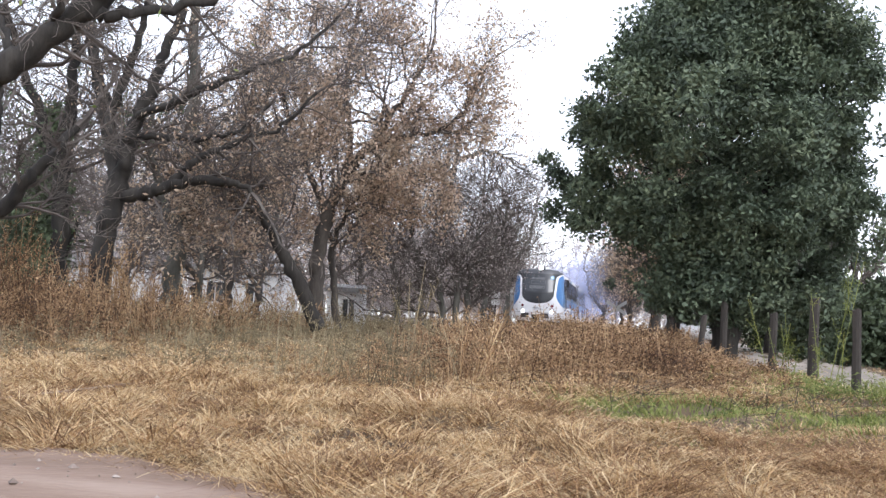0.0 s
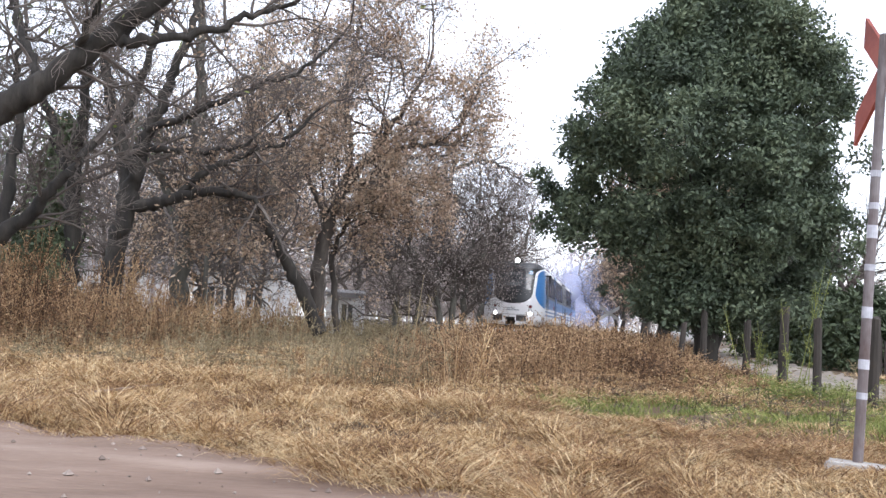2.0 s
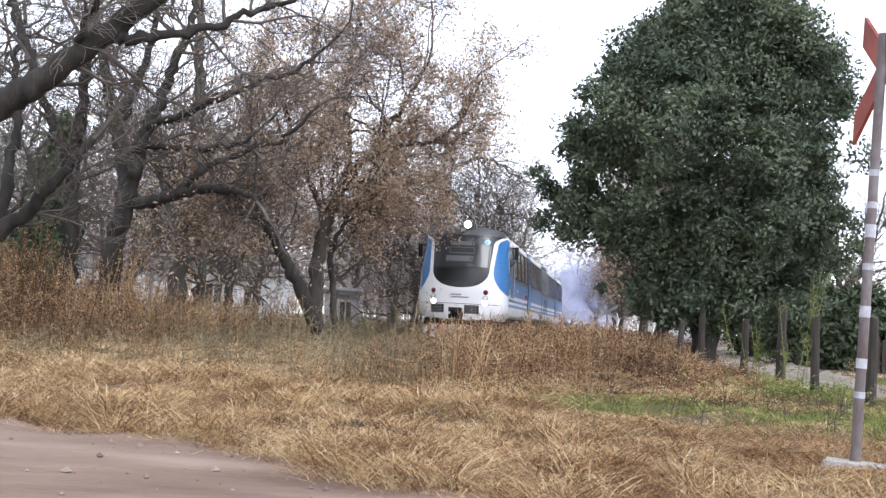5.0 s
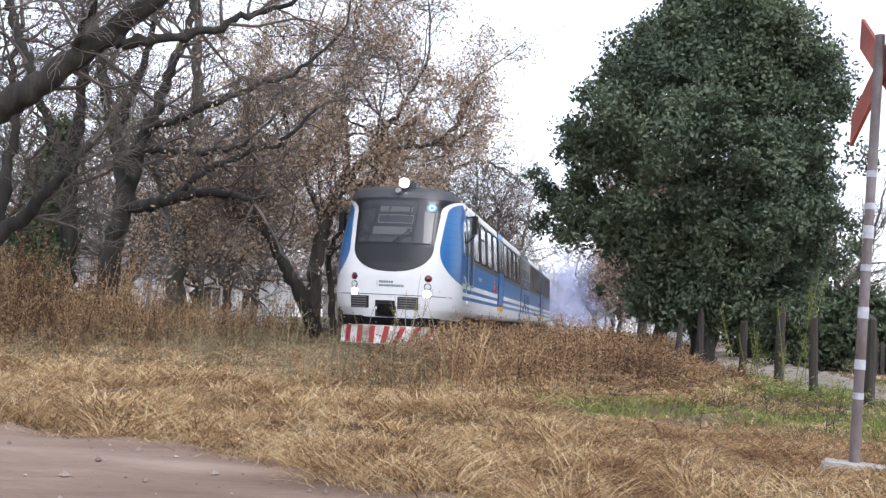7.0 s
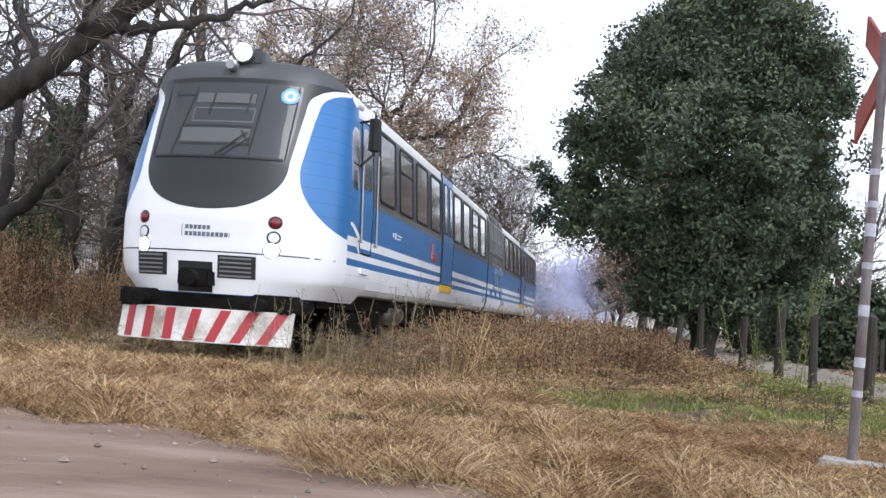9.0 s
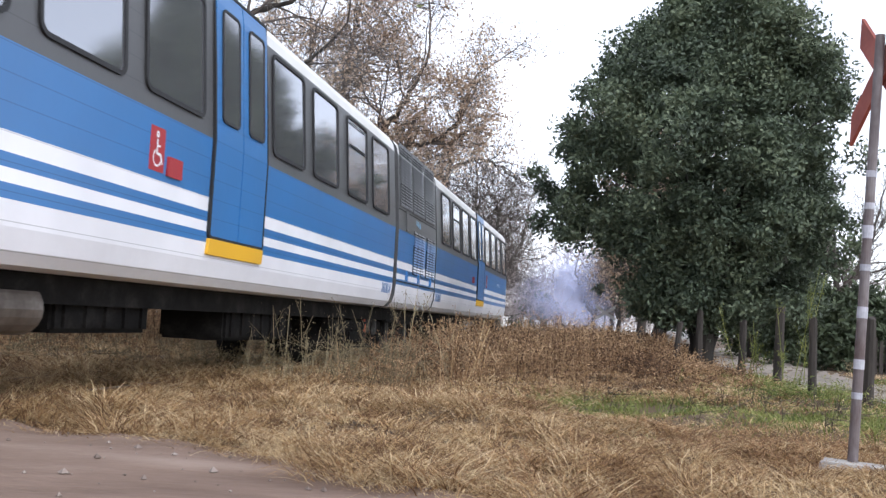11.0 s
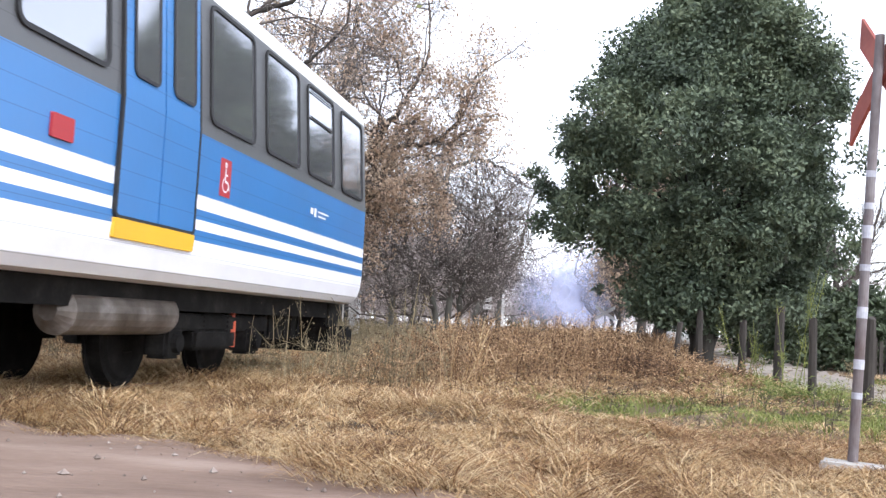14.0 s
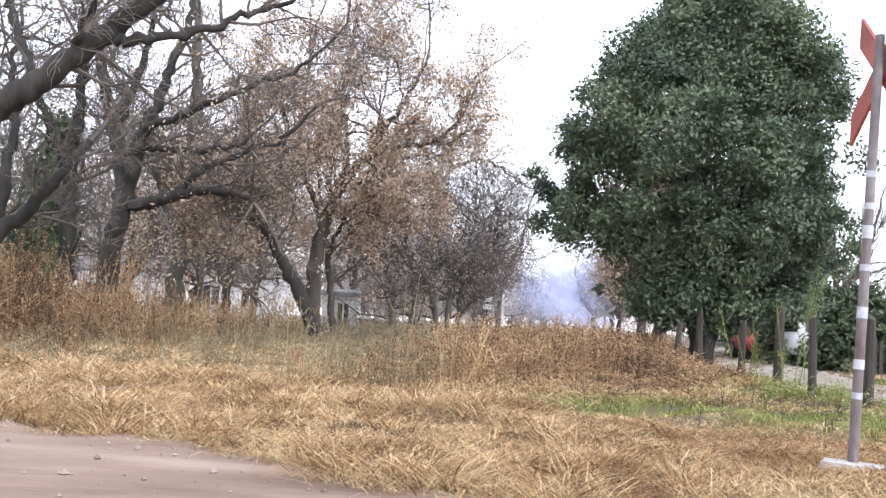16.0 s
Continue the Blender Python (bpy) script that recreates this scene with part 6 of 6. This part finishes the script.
house("white_house", -16.2, -10.8, 62, 70, 3.3, 0.5, "low white rendered house behind bare trees", [(-1.9, -0.7, 0.9, 2.3), (0.6, 1.8, 0.9, 2.3)], True)
house("white_shed", -5.5, -3.9, 45, 47.5, 1.75, 0.15, "small white shed behind the weeds", [(-0.15, 0.5, 0, 1.35)], rise=0.2)
house("white_house", -34, -22, 70, 79, 3.4, 0.5, "low white rendered house behind bare trees", [(-4, -2.5, 0.9, 2.3), (2, 3.5, 0.9, 2.3)])

# slatted fence beyond the street
fence = tagged(new("slat_fence"), "dark slatted fence beyond the street", "fence")
fence.location = (10.8, 24.5, 0)
for i in range(36):
    bm = bmesh.new()
    box(bm, -0.05, 0.05, -0.015, 0.015, -0.1, 0.8 + 0.03 * ((i * 7) % 5), 0.004)
    part("slat", bm, M_POST, fence).location = (i * 0.14, -0.03 * i, 0)
for z in (0.2, 0.62):
    bm = bmesh.new()
    vs = [bm.verts.new(p) for p in ((0, 0.02, z), (4.9, -1.03, z), (4.9, -1.03, z + 0.08), (0, 0.02, z + 0.08), (0, 0.05, z), (4.9, -1.0, z), (4.9, -1.0, z + 0.08), (0, 0.05, z + 0.08))]
    for q in ((0, 1, 2, 3), (4, 5, 6, 7), (3, 2, 6, 7), (0, 1, 5, 4)):
        bm.faces.new([vs[k] for k in q])
    part("rail", bm, M_POST, fence)


# ---------- cars on the street ----------
def car(paint_mat, label):
    top = tagged(new("car"), label, "car", "cars on the street")
    bm = bmesh.new()
    side = [(-2.05, 0.32), (-2.1, 0.62), (-1.95, 0.82), (-1.1, 0.92), (-0.55, 1.36), (0.75, 1.42), (1.45, 1.0), (2.0, 0.9), (2.1, 0.6), (2.02, 0.32)]
    L = [bm.verts.new((-0.8 + (0.16 if z > 1.2 else 0), y, z)) for y, z in side]
    R = [bm.verts.new((0.8 - (0.16 if z > 1.2 else 0), y, z)) for y, z in side]
    bm.faces.new(L), bm.faces.new(R[::-1])
    for i in range(len(side)):
        j = (i + 1) % len(side)
        bm.faces.new((L[i], R[i], R[j], L[j]))
    bmesh.ops.recalc_face_normals(bm, faces=bm.faces)
    bmesh.ops.bevel(bm, geom=list(bm.edges), offset=0.05, segments=2, affect="EDGES")
    part("body", bm, paint_mat, top, smooth=True)
    for nm, pts in (("windscreen", [(-0.6, -1.04, 0.97), (0.6, -1.04, 0.97), (0.55, -0.6, 1.33), (-0.55, -0.6, 1.33)]), ("side_window", [(0.795, -0.85, 0.98), (0.795, 1.2, 1.0), (0.67, 0.7, 1.36), (0.67, -0.5, 1.32)]), ("side_window", [(-0.795, -0.85, 0.98), (-0.795, 1.2, 1.0), (-0.67, 0.7, 1.36), (-0.67, -0.5, 1.32)])):
        bm = bmesh.new()
        f = [bm.verts.new(Vector(p) + Vector((0.012 if p[0] > 0.64 else (-0.012 if p[0] < -0.64 else 0), -0.02 if nm == "windscreen" else 0, 0.015))) for p in pts]
        bm.faces.new(f)
        part(nm, bm, M_DARKGLASS, top)
    for x in (-0.76, 0.76):
        for y in (-1.3, 1.3):
            bm = bmesh.new()
            cyl(bm, (x - 0.09, y, 0.31), (x + 0.09, y, 0.31), 0.31, 0.31, 18)
            wh = part("wheel", bm, M_BLACK, top)
            bm = bmesh.new()
            cyl(bm, (x - 0.1, y, 0.31), (x + 0.1, y, 0.31), 0.19, 0.19, 14)
            part("rim", bm, M_TANK, wh)
        bm = bmesh.new()
        box(bm, x * 0.75 - 0.12, x * 0.75 + 0.12, -2.12, -2.05, 0.62, 0.74, 0.02)
        part("headlight", bm, M_LENS, top)
    return top


red_car = car(paint("car_red", (0.45, 0.03, 0.04), 0.3), "small red car driving along the street")
white_car = car(paint("car_white", (0.75, 0.75, 0.75), 0.3), "white car driving along the street")
pale_car = car(paint("car_silver", (0.5, 0.51, 0.52), 0.3), "silver car driving along the street")


# ---------- exhaust smoke ----------
def smoke_material(name, strength, seed, sx, sz):
    m, n, l, b = nodes_of(name)
    co, nz, sp = n.new("ShaderNodeTexCoord"), n.new("ShaderNodeTexNoise"), n.new("ShaderNodeVectorMath")
    mp = n.new("ShaderNodeMapping")
    mp.inputs["Location"].default_value = (seed, seed * 2, 0)
    l.new(co.outputs["Object"], mp.inputs["Vector"]), l.new(mp.outputs["Vector"], nz.inputs["Vector"])
    nz.inputs["Scale"].default_value, nz.inputs["Detail"].default_value = 0.45, 5
    sc = n.new("ShaderNodeVectorMath")
    sc.operation = "MULTIPLY"
    sc.inputs[1].default_value = (0.2 / sx, 0.0, 0.25 / sz)
    l.new(co.outputs["Object"], sc.inputs[0])
    sp.operation = "LENGTH"
    l.new(sc.outputs[0], sp.inputs[0])
    fall = n.new("ShaderNodeMapRange")
    fall.interpolation_type = "SMOOTHSTEP"
    for k, v in zip(("From Min", "From Max", "To Min", "To Max"), (0.1, 1.0, 1.0, 0.0)):
        fall.inputs[k].default_value = v
    l.new(sp.outputs["Value"], fall.inputs["Value"])
    br = n.new("ShaderNodeMapRange")
    for k, v in zip(("From Min", "From Max", "To Min", "To Max"), (0.3, 0.7, 0.35, 1.0)):
        br.inputs[k].default_value = v
    l.new(nz.outputs["Fac"], br.inputs["Value"])
    mu, mu2 = n.new("ShaderNodeMath"), n.new("ShaderNodeMath")
    mu.operation = mu2.operation = "MULTIPLY"
    l.new(fall.outputs[0], mu.inputs[0]), l.new(br.outputs[0], mu.inputs[1])
    l.new(mu.outputs[0], mu2.inputs[0])
    mu2.inputs[1].default_value = strength
    df, tl, ad, tr, mx = n.new("ShaderNodeBsdfDiffuse"), n.new("ShaderNodeBsdfTranslucent"), n.new("ShaderNodeMixShader"), n.new("ShaderNodeBsdfTransparent"), n.new("ShaderNodeMixShader")
    for k in (df, tl):
        k.inputs["Color"].default_value = (0.62, 0.68, 0.98, 1)
    ad.inputs[0].default_value = 0.5
    l.new(df.outputs[0], ad.inputs[1]), l.new(tl.outputs[0], ad.inputs[2])
    l.new(mu2.outputs[0], mx.inputs[0]), l.new(tr.outputs[0], mx.inputs[1]), l.new(ad.outputs[0], mx.inputs[2])
    l.new(mx.outputs[0], n["Material Output"].inputs["Surface"])
    return m


PUFFS = []
for k, (x, y, z, sx, sz, a) in enumerate(((7.6, 62, 2.8, 0.85, 0.85, 0.35), (10.0, 74, 3.6, 1.15, 1.1, 0.5), (12.2, 84, 4.0, 1.4, 1.25, 0.6), (14.5, 92, 5.0, 1.4, 1.4, 0.5))):
    bm = bmesh.new()
    vs = [[bm.verts.new((sx * 5 * (2 * i / 20 - 1), 0.5 * math.sin(i * 0.7) + 0.4 * math.sin(j * 0.9 + i * 0.3) - 1.6 * (1 - (2 * i / 20 - 1) ** 2), sz * 4 * (2 * j / 14 - 1))) for i in range(21)] for j in range(15)]
    for p, q in zip(vs, vs[1:]):
        for i in range(20):
            bm.faces.new((p[i], p[i + 1], q[i + 1], q[i])).smooth = True
    puff = tagged(part("smoke_puff", bm, smoke_material("exhaust_smoke", a, 3.1 * k, sx, sz)), "thin bluish exhaust smoke hanging over the track", "smoke", "exhaust smoke")
    puff.visible_shadow = False
    PUFFS.append((puff, x, y, z))


# ---------- motion ----------
TRAVEL = [(0.0, 70.6), (0.5, 67.9), (1.0, 65.4), (1.5, 62.9), (2.0, 60.4), (2.5, 57.9), (3.0, 55.4), (3.5, 52.7), (4.0, 50.1), (5.2, 44.4), (6.5, 38.45), (7.0, 36.05), (7.5, 33.6), (8.0, 31.16), (8.5, 28.71), (9.0, 26.24), (10.2, 19.75), (11.3, 13.48), (12.0, 9.31), (12.5, 6.33), (12.8, 4.54), (13.6, -0.34), (14.2, -3.99), (14.8, -7.69), (15.4, -11.5), (16.0, -15.4)]


def motions():
    for car, mid in ((car_a, MID_A), (car_m, MID_M), (car_b, MID_B)):
        rows = []
        for t, u in TRAVEL:
            x, y, a = on_track(u + mid)
            rows.append((t, pose(x, y, 0, 0, 0, -math.degrees(a))))
        walk(car, rows)
    for k, (puff, x, y, z) in enumerate(PUFFS):
        walk(puff, [(0, pose(x + 1.6, y + 9, z + 0.3)), (4, pose(x + 1.0, y + 6, z + 0.2)), (8, pose(x + 0.3, y + 2, z)), (12, pose(x, y, z + 0.05 * k)), (16, pose(x - 0.5, y - 0.5, z + 0.1 * k))])
    walk(white_car, [(0, pose(12.2, 48, 0, 0, 0, -12)), (14.2, pose(12.2, 48, 0, 0, 0, -12)), (15.0, pose(12.0, 37, 0, 0, 0, -8)), (16, pose(11.4, 29, 0, 0, 0, -6))])
    walk(red_car, [(0, pose(13.6, 56, 0, 0, 0, -12)), (14.4, pose(13.6, 56, 0, 0, 0, -12)), (15.3, pose(11.9, 40.5, 0, 0, 0, -10)), (16, pose(11.6, 34.5, 0, 0, 0, -8))])
    walk(pale_car, [(0, pose(14.6, 62, 0, 0, 0, -12)), (14.6, pose(14.6, 62, 0, 0, 0, -12)), (15.6, pose(13.6, 47, 0, 0, 0, -10)), (16, pose(12.9, 43.5, 0, 0, 0, -10))])


motions()
